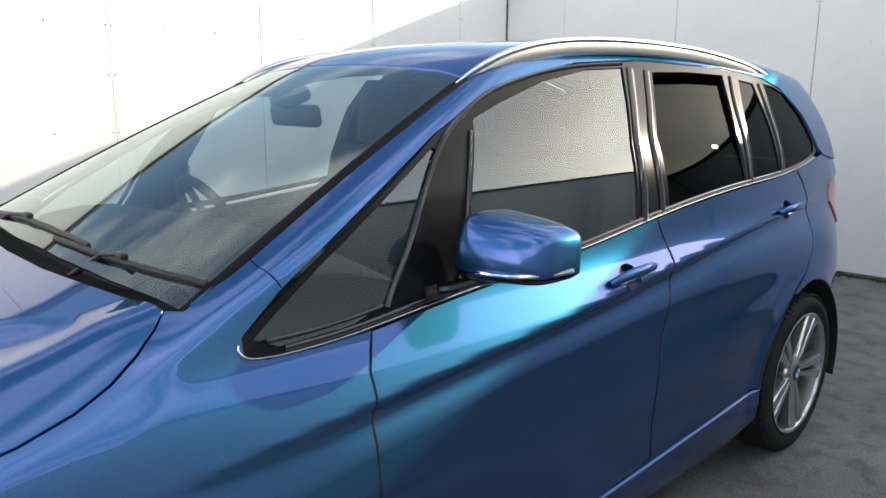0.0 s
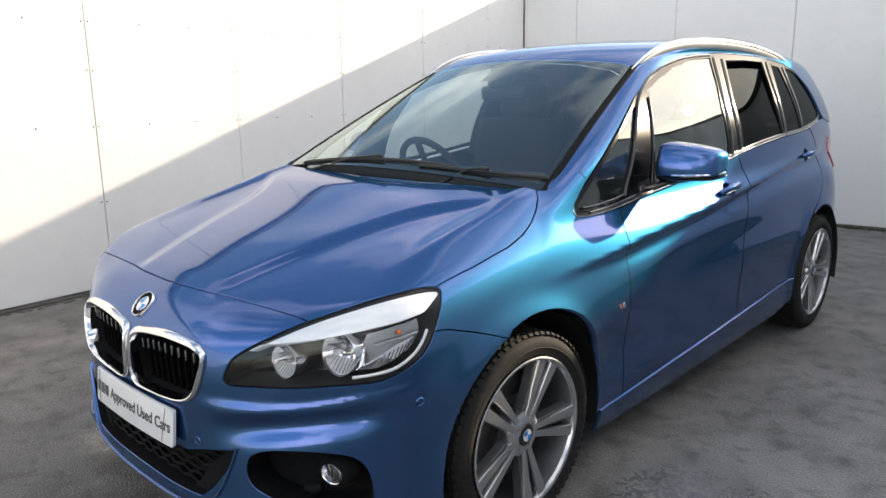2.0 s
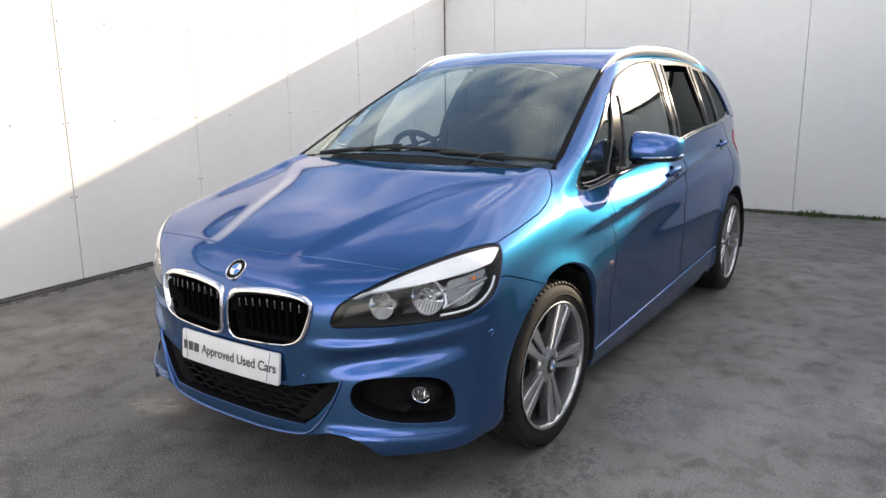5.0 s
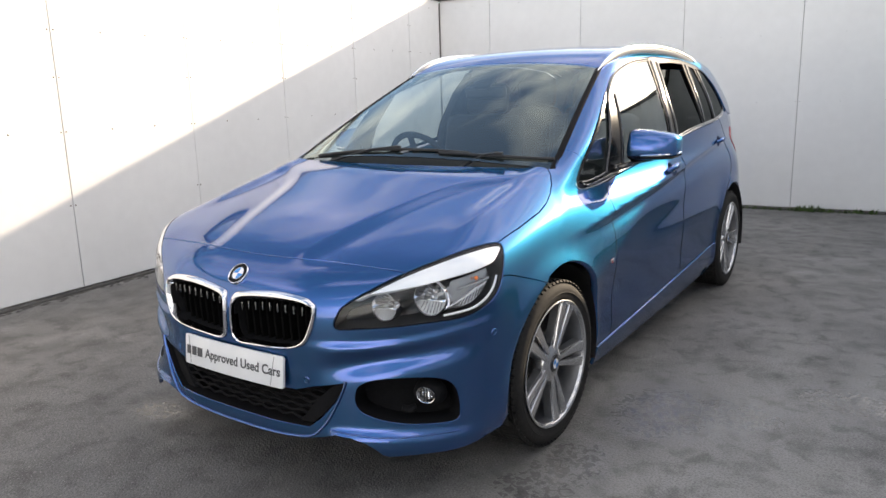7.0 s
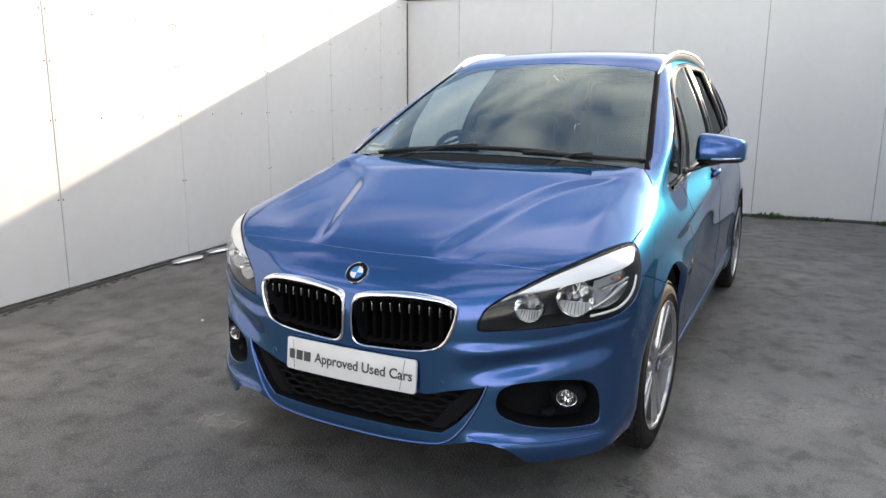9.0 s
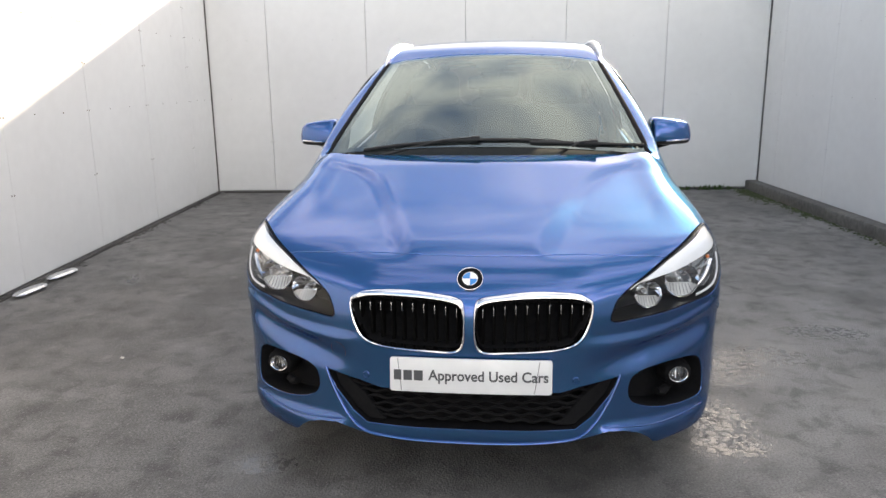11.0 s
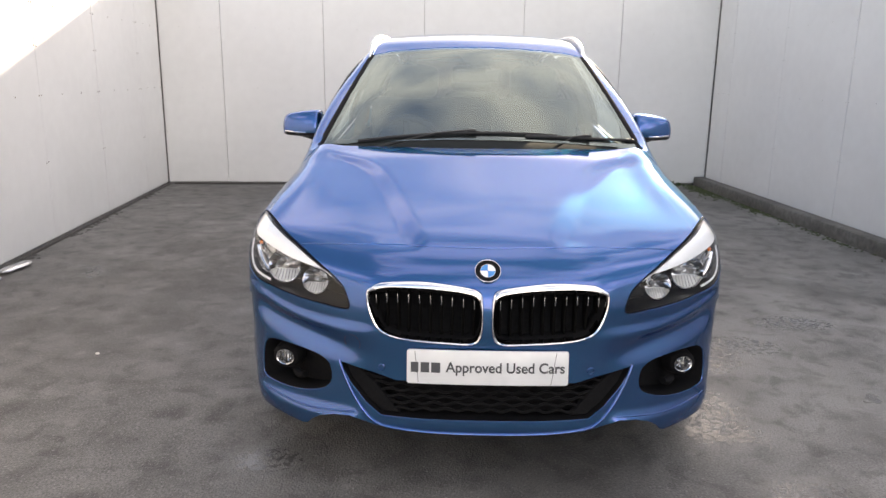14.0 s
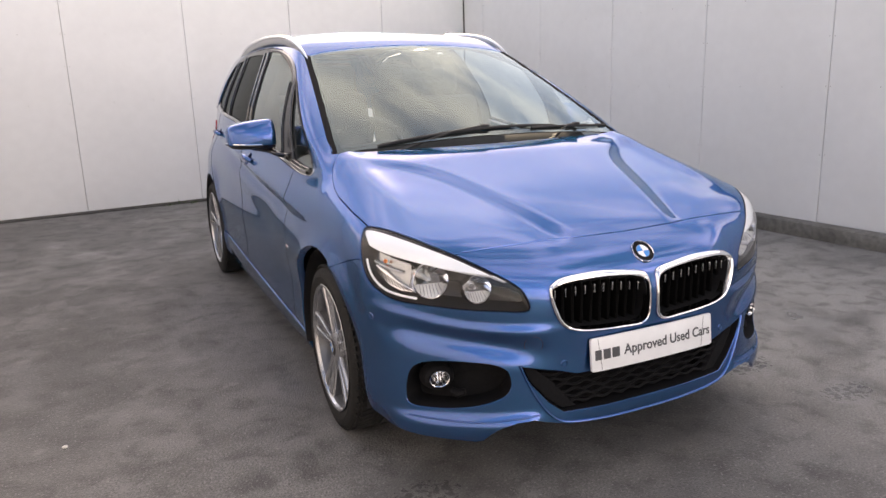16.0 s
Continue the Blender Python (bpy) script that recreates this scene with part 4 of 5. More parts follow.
def on_plate(ob):
    """Lays a flat mesh on the bowed plate."""
    for v in ob.data.vertices:
        v.co = plate_point(v.co.x, v.co.y, 0.0048 + v.co.z)
    return ob


words = lettering("Approved Used Cars", 0.0475, Matrix(), LETTER, "lettering", plate)
wide = [v.co.x for v in words.data.vertices]
for v in words.data.vertices:
    v.co.x = -0.136 + (v.co.x - min(wide)) / (max(wide) - min(wide)) * 0.386
on_plate(words)
for x0, w in ((-0.2365, 0.030), (-0.203, 0.034), (-0.168, 0.036)):
    bm = bmesh.new()
    box(bm, (x0, -0.001, 0), (w * 0.82, 0.0335, 0.0008))
    on_plate(part("word_bar", bm, LETTER, plate, smooth=False))
for x0, d in ((-0.236, 0.012), (0.222, -0.016)):
    bm = bmesh.new()
    sweep(bm, [(x0 + d * k, 0.052 * (1 - 2 * t) , 0) for t in (0, 0.25, 0.5, 0.75, 1) for k in (t,)], 0.0009, 4)
    on_plate(part("plate_crack", bm, LETTER, plate, "thin dark line on the plate"))

# bonnet
hood_half = HOOD_FRONT[:-1] + LAMP_UPPER[:-1] + HOOD_SIDE + [(0.65, 0.250, 1.05), (0.45, 0.217, 1.06), (0.25, 0.191, 1.06), (0, 0.181, 1.06)]
panel("bonnet", TOP, both(hood_half), PAINT, car, "long blue bonnet with a raised middle", step=0.013, gap=0.0022, rim=0.02)

# wings, doors, quarters
wing = LAMP_OUTER[:-1] + WING_GAP + arc(*ARCH, 109, -8, 20) + DOOR_LEAD + [(0.818, 0.50, 0.962), (0.816, 0.40, 0.964), (0.810, 0.36, 0.978), (0.800, 0.362, 1.008)] + PILLAR_FOOT + [SCREEN_EDGE[0]] + HOOD_SIDE[::-1][:-1]
panel("front_wing", FENDER, wing, PAINT, car, "blue front wing", mirror=True, step=0.015, gap=0.0020, rim=0.028)


def sill(y):
    return 0.258 + 0.064 * (y - 0.49)


def belt(y):
    return float(curve([0.3, 0.55, 0.75, 1.41, 1.71, 2.29, 2.77, 3.2], [0.962, 0.962, 0.978, 1.035, 1.072, 1.122, 1.142, 1.185], y))


def dish(y, z, grow=1.0):
    """The outline of the finger recess behind a handle."""
    return [(0.85, y - 0.004 + 0.046 * grow * math.cos(t), z - 0.004 + 0.036 * grow * math.sin(t)) for t in np.linspace(0, 2 * math.pi, 24, endpoint=False)]


split = [(0.79, 1.745, belt(1.745)), (0.80, 1.775, 0.99), (0.83, 1.77, 0.935), (0.875, 1.70, 0.78), (0.88, 1.66, 0.62), (0.875, 1.655, 0.45), (0.87, 1.66, sill(1.66))]
lead = DOOR_LEAD
tail_gap = [(0.75, 2.86, belt(2.86)), (0.76, 2.93, 1.08), (0.79, 2.93, 0.98), (0.86, 2.80, 0.80), (0.88, 2.62, 0.70), (0.88, 2.50, 0.60), (0.875, 2.415, 0.48), (0.87, 2.385, sill(2.385))]
front_door = lead + [(0.8, y, belt(y)) for y in (0.9, 1.15, 1.41, 1.6)] + split
rear_door = split[::-1] + [(0.78, y, belt(y)) for y in (1.9, 2.1, 2.35, 2.6)][0:] + tail_gap
doors = {"front": panel("front_door", SIDE, front_door, PAINT, car, "blue front door", holes=[dish(1.538, 0.937)], mirror=True, step=0.015, gap=0.0038, rim=0.028),
         "rear": panel("rear_door", SIDE, rear_door, PAINT, car, "blue rear door", holes=[dish(2.70, 1.010)], mirror=True, step=0.016, gap=0.0038, rim=0.028)}
quarter = [(p[0], p[1] + 0.0, p[2]) for p in tail_gap[:5]] + arc(2.80, 0.315, 0.405, 112, -4, 18) + [(0.84, 3.26, 0.29), (0.83, 3.36, 0.35), (0.80, 3.44, 0.45), (0.78, 3.50, 0.60), (0.76, 3.54, 0.9), (0.73, 3.51, 1.02), (0.69, 3.45, 1.16), (0.70, 3.26, 1.19), (0.72, 3.05, belt(3.05))]
panel("rear_quarter", SIDE, quarter, PAINT, car, "blue rear quarter panel", mirror=True, step=0.03)
# matt black strips put the shade of the shut lines into the door gaps
for line in (DOOR_LEAD, split, tail_gap):
    ribbon("door_gap_shade", SIDE, line, 0.0065, 0.0012, MATTE, car, "dark strip laid in the gap beside a door as its shade", closed=False, per=6, mirror=True)
low_q = [(0.88, 2.50, 0.60), (0.875, 2.415, 0.48), (0.87, 2.385, sill(2.385)), (0.86, 2.40, 0.30)] + [(0.88, y, z) for _, y, z in arc(2.80, 0.315, 0.405, 182, 136, 8)]
panel("rear_arch_piece", SIDE, low_q, PAINT, car, "blue arch edge", mirror=True, step=0.03)
skirt = [(0.86, y, sill(y) - 0.006) for y in (0.475, 0.9, 1.4, 1.9, 2.38)] + [(0.85, 2.39, 0.25), (0.84, 2.30, 0.19), (0.84, 1.5, 0.165), (0.84, 0.7, 0.15), (0.84, 0.49, 0.155)]
panel("side_skirt", SIDE, skirt, PAINT, car, "blue side skirt", mirror=True, offset=0.006, step=0.03)
ribbon("sill_trim", SIDE, [(0.87, y, sill(y) - 0.003) for y in (0.49, 1.0, 1.5, 2.0, 2.36)], 0.003, 0.003, PAINT, car, "blue sill edge", closed=False, mirror=True)
for s in (1, -1):
    for nm, yc, zc in (("front_arch_liner", ARCH[0], ARCH[1]), ("rear_arch_liner", 2.80, 0.315)):
        bm = bmesh.new()
        rings = []
        for r, x in ((0.402, 0.872), (0.40, 0.80), (0.395, 0.60), (0.0, 0.58)):
            rings.append([bm.verts.new((s * x, yc + r * math.cos(t), zc + r * math.sin(t))) for t in np.linspace(-0.25, math.pi + 0.25, 25)])
        for a, b in zip(rings, rings[1:]):
            for j in range(24):
                bm.faces.new((a[j], a[j + 1], b[j + 1], b[j]))
        bmesh.ops.recalc_face_normals(bm, faces=bm.faces)
        part(nm, bm, BLACK, car, "black wheel arch liner")

# rear end
panel("tailgate", REAR, [(-0.62, 3.6, 0.52), (0.62, 3.6, 0.52), (0.66, 3.5, 0.9), (0.60, 3.5, 1.1), (-0.60, 3.5, 1.1), (-0.66, 3.5, 0.9)], PAINT, car, "blue tailgate", step=0.04)
panel("rear_window", Chart(upper_body, (0, 1, 0.35)), [(-0.58, 3.5, 1.12), (0.58, 3.5, 1.12), (0.46, 3.3, 1.47), (-0.46, 3.3, 1.47)], DARK_GLASS, car, "dark rear window", step=0.04)
panel("tailgate_frame", Chart(upper_body, (0, 1, 0.35)), [(-0.72, 3.45, 1.06), (0.72, 3.45, 1.06), (0.69, 3.4, 1.2), (0.60, 3.3, 1.38), (0.50, 3.3, 1.52), (-0.50, 3.3, 1.52), (-0.60, 3.3, 1.38), (-0.69, 3.4, 1.2)], PAINT, car, "blue frame round the rear window", holes=[[(-0.57, 3.5, 1.13), (0.57, 3.5, 1.13), (0.45, 3.3, 1.46), (-0.45, 3.3, 1.46)]], step=0.04, rim=0.03, offset=-0.004)
panel("rear_bumper", REAR, [(-0.66, 3.6, 0.40), (0.66, 3.6, 0.40), (0.72, 3.5, 0.515), (-0.72, 3.5, 0.515)], PAINT, car, "blue rear bumper", step=0.04)
panel("tail_lamp", Chart(side_body, (1, 0.9, 0)), [(0.76, 3.52, 0.86), (0.80, 3.38, 0.88), (0.79, 3.34, 0.98), (0.74, 3.38, 1.07), (0.70, 3.46, 1.06), (0.66, 3.56, 1.0), (0.68, 3.58, 0.88)], RED, car, "red tail lamp", mirror=True, offset=0.006)

# roof, pillars, cowl
GUTTER = snap(ROOF, [(0.576, 1.125, 1.5), (0.574, 1.25, 1.51), (0.574, 1.6, 1.535), (0.568, 2.1, 1.55), (0.552, 2.7, 1.53), (0.515, 3.2, 1.49), (0.49, 3.36, 1.46)])
gutter = SCREEN_EDGE[1:] + GUTTER
wtop = [(0.800, 0.345, 1.0), (0.752, 0.62, 1.175), (0.700, 0.919, 1.350), (0.672, 1.06, 1.412), (0.638, 1.205, 1.463), (0.592, 1.553, 1.528), (0.576, 1.908, 1.550), (0.570, 2.464, 1.543), (0.568, 2.85, 1.513), (0.575, 3.02, 1.470), (0.63, 3.15, 1.36), (0.695, 3.215, 1.215)]
frame_line = gutter + [(0.60, 3.46, 1.33), (0.69, 3.45, 1.16), (0.70, 3.26, 1.19)] + wtop[:0:-1] + PILLAR_FOOT
panel("body_side_frame", PILLAR, frame_line, PAINT, car, "blue pillar and roof rail panel", mirror=True, step=0.022, gap=0.0015)
roof_half = [(0, 1.105, 1.52), (0.3, 1.115, 1.515), (0.48, 1.13, 1.50)] + GUTTER + [(0.25, 3.48, 1.5), (0, 3.50, 1.5)]
panel("roof_panel", ROOF, both(roof_half), PAINT, car, "blue roof", step=0.03)
screen_half = [(0, 0.215, 1.06), (0.3, 0.222, 1.07), (0.5, 0.245, 1.065), (0.66, 0.275, 1.06), *SCREEN_EDGE, (0.48, 1.122, 1.50), (0.3, 1.107, 1.515), (0, 1.097, 1.52)]
windscreen = panel("windscreen", SCREEN, both(screen_half), SCREEN_GLASS, car, "clear laminated windscreen", step=0.04, rim=0.0, gap=0.003)
inner_screen = [(x * 0.945, y * 0.93 + 0.068, z) for x, y, z in both(screen_half)]
SEAL = [tuple(p) for p in both(screen_half)]
panel("screen_border", SCREEN, SEAL, MATTE, windscreen, "black printed border", holes=[inner_screen], offset=-0.004, rim=0.0, gap=0.001)
for s in (1, -1):
    ribbon("screen_seal", SCREEN, [(s * (x + 0.003), y, z) for x, y, z in SCREEN_EDGE], 0.028, 0.004, MATTE, car, "black rubber seal beside the windscreen", closed=False)
cowl_half = [(0, 0.183, 1.06), (0.25, 0.19, 1.06), (0.45, 0.222, 1.06), (0.65, 0.254, 1.05), (0.712, 0.266, 1.05), (0.722, 0.312, 1.05), (0.66, 0.300, 1.06), (0.5, 0.265, 1.065), (0.3, 0.24, 1.07), (0, 0.232, 1.06)]
panel("cowl", TOP, both(cowl_half), MATTE, car, "black plastic cowl below the windscreen", offset=-0.014, step=0.03, rim=0.02)

# side windows
bot = lambda y, x=0.79: (x, y, belt(y) + 0.020)  # noqa: E731
quarter_light = [(0.800, 0.385, 1.0), (0.781, 0.545, 1.112), (0.746, 0.735, 1.226), (0.71, 0.895, 1.318), (0.714, 0.905, 1.312), (0.762, 0.812, 1.185), (0.79, 0.752, 1.067), (0.797, 0.715, 1.015), bot(0.60), bot(0.43)]
front_glass = [(0.69, 1.045, 1.345), (0.681, 1.057, 1.378), (0.661, 1.176, 1.418), (0.622, 1.386, 1.476), (0.60, 1.60, 1.512), (0.592, 1.80, 1.524), (0.655, 1.752, 1.42), (0.723, 1.69, 1.298), (0.77, 1.655, 1.16), bot(1.645), bot(1.42), bot(1.15), bot(0.93), (0.76, 0.97, 1.19)]
rear_glass = [(0.601, 1.965, 1.514), (0.590, 2.2, 1.520), (0.584, 2.47, 1.516), (0.65, 2.43, 1.42), (0.71, 2.385, 1.305), bot(2.365), bot(2.07), bot(1.82), (0.716, 1.84, 1.313)]
mid_glass = [(0.575, 2.60, 1.502), (0.585, 2.73, 1.49), (0.67, 2.715, 1.34), bot(2.69), bot(2.43), (0.68, 2.50, 1.35)]
rear_quarter_light = [(0.575, 2.84, 1.490), (0.576, 2.93, 1.482), (0.588, 3.06, 1.445), (0.638, 3.145, 1.35), (0.685, 3.175, 1.236), (0.70, 3.15, 1.207), bot(3.0), bot(2.75), (0.66, 2.80, 1.34)]
surround = [(x, y, z) for x, y, z in wtop] + [(0.74, y, belt(y) + 0.001) for y in (3.1, 2.8, 2.4, 2.0, 1.6, 1.2, 0.8, 0.5, 0.41)] + [(0.80, 0.385, 0.9645), (0.80, 0.367, 0.968), (0.80, 0.353, 0.975), (0.80, 0.345, 0.984), (0.80, 0.343, 0.992)]
glasses = [quarter_light, front_glass, rear_glass, mid_glass, rear_quarter_light]
panel("window_surround", SIDE, surround, SURROUND, car, "gloss black window surround", holes=glasses, mirror=True, step=0.03, offset=-0.001, rim=0.012)
for nm, g, mt in (("quarter_light", quarter_light, DOOR_GLASS), ("front_door_window", front_glass, DOOR_GLASS), ("rear_door_window", rear_glass, DARK_GLASS), ("fixed_side_window", mid_glass, DARK_GLASS), ("rear_quarter_light", rear_quarter_light, DARK_GLASS)):
    panes = panel(nm, SIDE, g, mt, car, "clear side window" if mt is DOOR_GLASS else "dark privacy glass window", mirror=True, step=0.05, offset=-0.006, rim=0.0, gap=-0.002)
    if nm == "rear_door_window":
        # this window is wound down a little
        panes[0].location = (0.010, 0.0, -0.040)
        tagged(panes[0], "dark rear window wound down a little")
ribbon("belt_trim", SIDE, [(0.80, 0.352, 0.996), (0.80, 0.350, 0.986), (0.80, 0.357, 0.976), (0.80, 0.372, 0.969), (0.80, 0.40, 0.966)] + [(0.79, y, belt(y) + 0.004) for y in np.linspace(0.44, 3.14, 24)], 0.0055, 0.005, SATIN, car, "thin satin belt trim", closed=False, per=2, mirror=True)
ribbon("belt_seal", SIDE, [(0.79, y, belt(y) + 0.014) for y in np.linspace(0.44, 3.10, 24)], 0.013, 0.006, GLOSS_BLACK, car, "black window seal", closed=False, per=2, mirror=True)
for nm, line, width in (("door_frame", [(0.797, 0.690, 1.0), (0.785, 0.755, 1.10), (0.762, 0.822, 1.205), (0.708, 0.935, 1.335), (0.670, 1.07, 1.412), (0.640, 1.20, 1.458), (0.605, 1.40, 1.50), (0.592, 1.60, 1.524), (0.585, 1.80, 1.536)], 0.013),
                        ("mirror_sail_edge", [(0.797, 0.905, 1.02), (0.775, 0.935, 1.13), (0.745, 0.975, 1.235), (0.694, 1.03, 1.350)], 0.010),
                        ("front_post_trim", [(0.785, 1.675, 1.075), (0.770, 1.690, 1.16), (0.722, 1.722, 1.30), (0.656, 1.785, 1.42), (0.600, 1.838, 1.520)], 0.034),
                        ("rear_post_trim", [(0.780, 1.775, 1.09), (0.765, 1.785, 1.18), (0.716, 1.810, 1.31), (0.655, 1.875, 1.42), (0.603, 1.930, 1.515)], 0.030),
                        ("rear_window_post", [(0.76, 2.398, 1.135), (0.70, 2.44, 1.33), (0.655, 2.475, 1.42), (0.590, 2.53, 1.510)], 0.020),
                        ("quarter_post", [(0.73, 2.715, 1.155), (0.66, 2.755, 1.34), (0.585, 2.785, 1.488)], 0.022)):
    ribbon(nm, SIDE, line, width, 0.007, GLOSS_BLACK, car, "gloss black window post trim", closed=False, mirror=True)
ribbon("quarter_light_rail", SIDE, [(0.800, 0.405, 0.992), (0.80, 0.50, 0.992), (0.80, 0.60, 0.998), (0.797, 0.675, 1.006)], 0.009, 0.007, GLOSS_BLACK, car, "gloss black lower rail", closed=False, mirror=True, offset=0.001)

# head lamps
BROW = [tuple(p) for p in NOSE.lift(inset(NOSE.flat(LAMP_LINE), 0.0052))[0][15:48]] + [(0.853, -0.400, 0.824), (0.834, -0.469, 0.811), (0.799, -0.524, 0.800), (0.74, -0.583, 0.782), (0.683, -0.633, 0.768), (0.597, -0.685, 0.752), (0.54, -0.715, 0.742)]
RIBS = [(0.765, -0.58, 0.684), (0.81, -0.541, 0.689), (0.838, -0.506, 0.705), (0.857, -0.468, 0.735), (0.862, -0.44, 0.768), (0.843, -0.484, 0.756), (0.815, -0.53, 0.724)]
STRIP = [(0.762, -0.583, 0.668), (0.81, -0.542, 0.678), (0.841, -0.502, 0.690), (0.860, -0.458, 0.716), (0.866, -0.425, 0.746), (0.866, -0.402, 0.780)]


def head_lamp(s):
    """A head lamp: dark bowl, pale brow, two round reflectors, a ribbed indicator and a clear cover."""
    flip = lambda pts: [(s * x, y, z) for x, y, z in pts]  # noqa: E731
    lamp = recess("headlight", NOSE, flip(LAMP_INNER), 0.11, LAMP_DARK, car, "clear headlight with twin round reflectors and a pale brow")
    panel("lamp_seal", NOSE, flip(LAMP_LINE), MATTE, lamp, "black seal", holes=[flip(LAMP_INNER)], offset=-0.001, step=0.02, rim=0.012, gap=0.0008)
    panel("lamp_brow", NOSE, flip(BROW), BROW_SILVER, lamp, "pale silver brow", offset=-0.007, step=0.02, rim=0.03)
    panel("indicator_chamber", NOSE, flip([(0.775, -0.55, 0.786), (0.834, -0.469, 0.808), (0.853, -0.405, 0.82), (0.866, -0.40, 0.775), (0.862, -0.455, 0.725), (0.80, -0.55, 0.695), (0.765, -0.58, 0.70)]), CHAMBER, lamp, "grey indicator chamber", offset=-0.046, step=0.02, rim=0.0)
    panel("indicator_reflector", NOSE, flip(RIBS), REFLECTOR, lamp, "ribbed silver indicator reflector", offset=-0.024, step=0.015, rim=0.02)
    for i in range(11):
        t = i / 10
        low = np.array((0.772, -0.575, 0.688)) * (1 - t) + np.array((0.856, -0.468, 0.738)) * t + np.array((0.012, 0.0, -0.009)) * 4 * t * (1 - t)
        high = np.array((0.792, -0.555, 0.702)) * (1 - t) + np.array((0.858, -0.447, 0.762)) * t
        pts, n = NOSE.lift(NOSE.flat([(s * q[0], q[1], q[2]) for q in (low, high)]), -0.022)
        bm = bmesh.new()
        sweep(bm, [tuple(p) for p in pts], 0.0013, 6)
        part("reflector_rib", bm, LAMP_DARK, lamp)
    ribbon("lamp_strip", NOSE, flip(STRIP), 0.0085, 0.004, BROW_SILVER, lamp, "pale light strip along the lower edge", offset=-0.012, closed=False)
    pts, n = NOSE.lift(NOSE.flat([(s * x, y, z) for x, y, z in ((0.800, -0.54, 0.752), (0.835, -0.485, 0.764), (0.862, -0.42, 0.776))]), -0.034)
    bm = bmesh.new()
    sweep(bm, [tuple(p) for p in pts], [0.0045, 0.005, 0.0055], 12)
    part("indicator_tube", bm, CHAMBER, lamp, "silver indicator tube")
    for x, y, z, r, nm in ((0.590, -0.70, 0.696, 0.046, "dipped_reflector"), (0.712, -0.60, 0.722, 0.059, "main_reflector")):
        p, n = NOSE.lift(NOSE.flat([(s * x, y, z)]), -0.03)
        turn = Matrix.Translation(p[0] + np.array([0, 0.024, 0])) @ Vector((0.14 * s, -1, 0.10)).to_track_quat("Z", "Y").to_matrix().to_4x4()
        bm = bmesh.new()
        lathe(bm, [(0.010, -0.045), (r * 0.55, -0.036), (r * 0.82, -0.018), (r * 0.96, 0.004), (r, 0.012), (r * 1.015, 0.010), (r * 1.02, -0.03)], turn, 36)
        bowl = part(nm, bm, REFLECTOR, lamp, "round silver reflector")
        bm = bmesh.new()
        lathe(bm, [(0.0, -0.004), (r * 0.14, -0.007), (r * 0.17, -0.02), (r * 0.17, -0.046)], turn, 20)
        part("bulb_cap", bm, CHAMBER, bowl)
        # the ribbed shelf across the lower part of the bowl
        down = (turn.to_3x3().inverted() @ Vector((0, 0, -1))).to_2d().normalized()
        across = Vector((-down.y, down.x))
        bm = bmesh.new()
        edge = [(r * 0.93 * math.sin(a), r * 0.93 * math.cos(a)) for a in np.linspace(-1.25, 1.25, 15)]
        rows = []
        for u, v in edge:
            q, back = across * u + down * v, across * u * 0.95 + down * r * 0.22
            rows.append([bm.verts.new(turn @ Vector((q.x, q.y, 0.008))), bm.verts.new(turn @ Vector((back.x, back.y, -0.018)))])
        for c, d in zip(rows, rows[1:]):
            bm.faces.new((c[0], d[0], d[1], c[1]))
        part("reflector_shelf", bm, SHELF, bowl, "pale grey ribbed shelf", smooth=False)
        for k in range(7):
            u = r * (-0.6 + 0.2 * k)
            v = math.sqrt((r * 0.93) ** 2 - u * u)
            q, back = across * u + down * (v * 0.92), across * u * 0.9 + down * r * 0.26
            bm = bmesh.new()
            sweep(bm, [turn @ Vector((q.x, q.y, 0.009)), turn @ Vector((back.x, back.y, -0.015))], 0.0011, 5)
            part("shelf_rib", bm, CHAMBER, bowl)
        for k in range(6):
            a = math.radians(-75 + 30 * k)
            q0, q1 = (across * math.sin(a) - down * math.cos(a)) * r * 0.34, (across * math.sin(a) - down * math.cos(a)) * r * 0.92
            bm = bmesh.new()
            sweep(bm, [turn @ Vector((q0.x, q0.y, -0.038)), turn @ Vector(((q0.x + q1.x) / 2, (q0.y + q1.y) / 2, -0.026)), turn @ Vector((q1.x, q1.y, -0.003))], 0.0016, 5)
            part("reflector_facet", bm, CHAMBER, bowl)
    p, n = NOSE.lift(NOSE.flat([(s * 0.838, -0.475, 0.785)]), -0.030)
    bm = bmesh.new()
    bmesh.ops.create_uvsphere(bm, u_segments=14, v_segments=8, radius=0.007, matrix=Matrix.Translation(p[0]))
    part("indicator_bulb", bm, AMBER, lamp, "amber bulb")
    cover = panel("lamp_cover", NOSE, flip(LAMP_INNER), LENS, lamp, "clear plastic cover", offset=-0.0015, step=0.02, rim=0.0, gap=-0.001)
    cover.visible_shadow = False


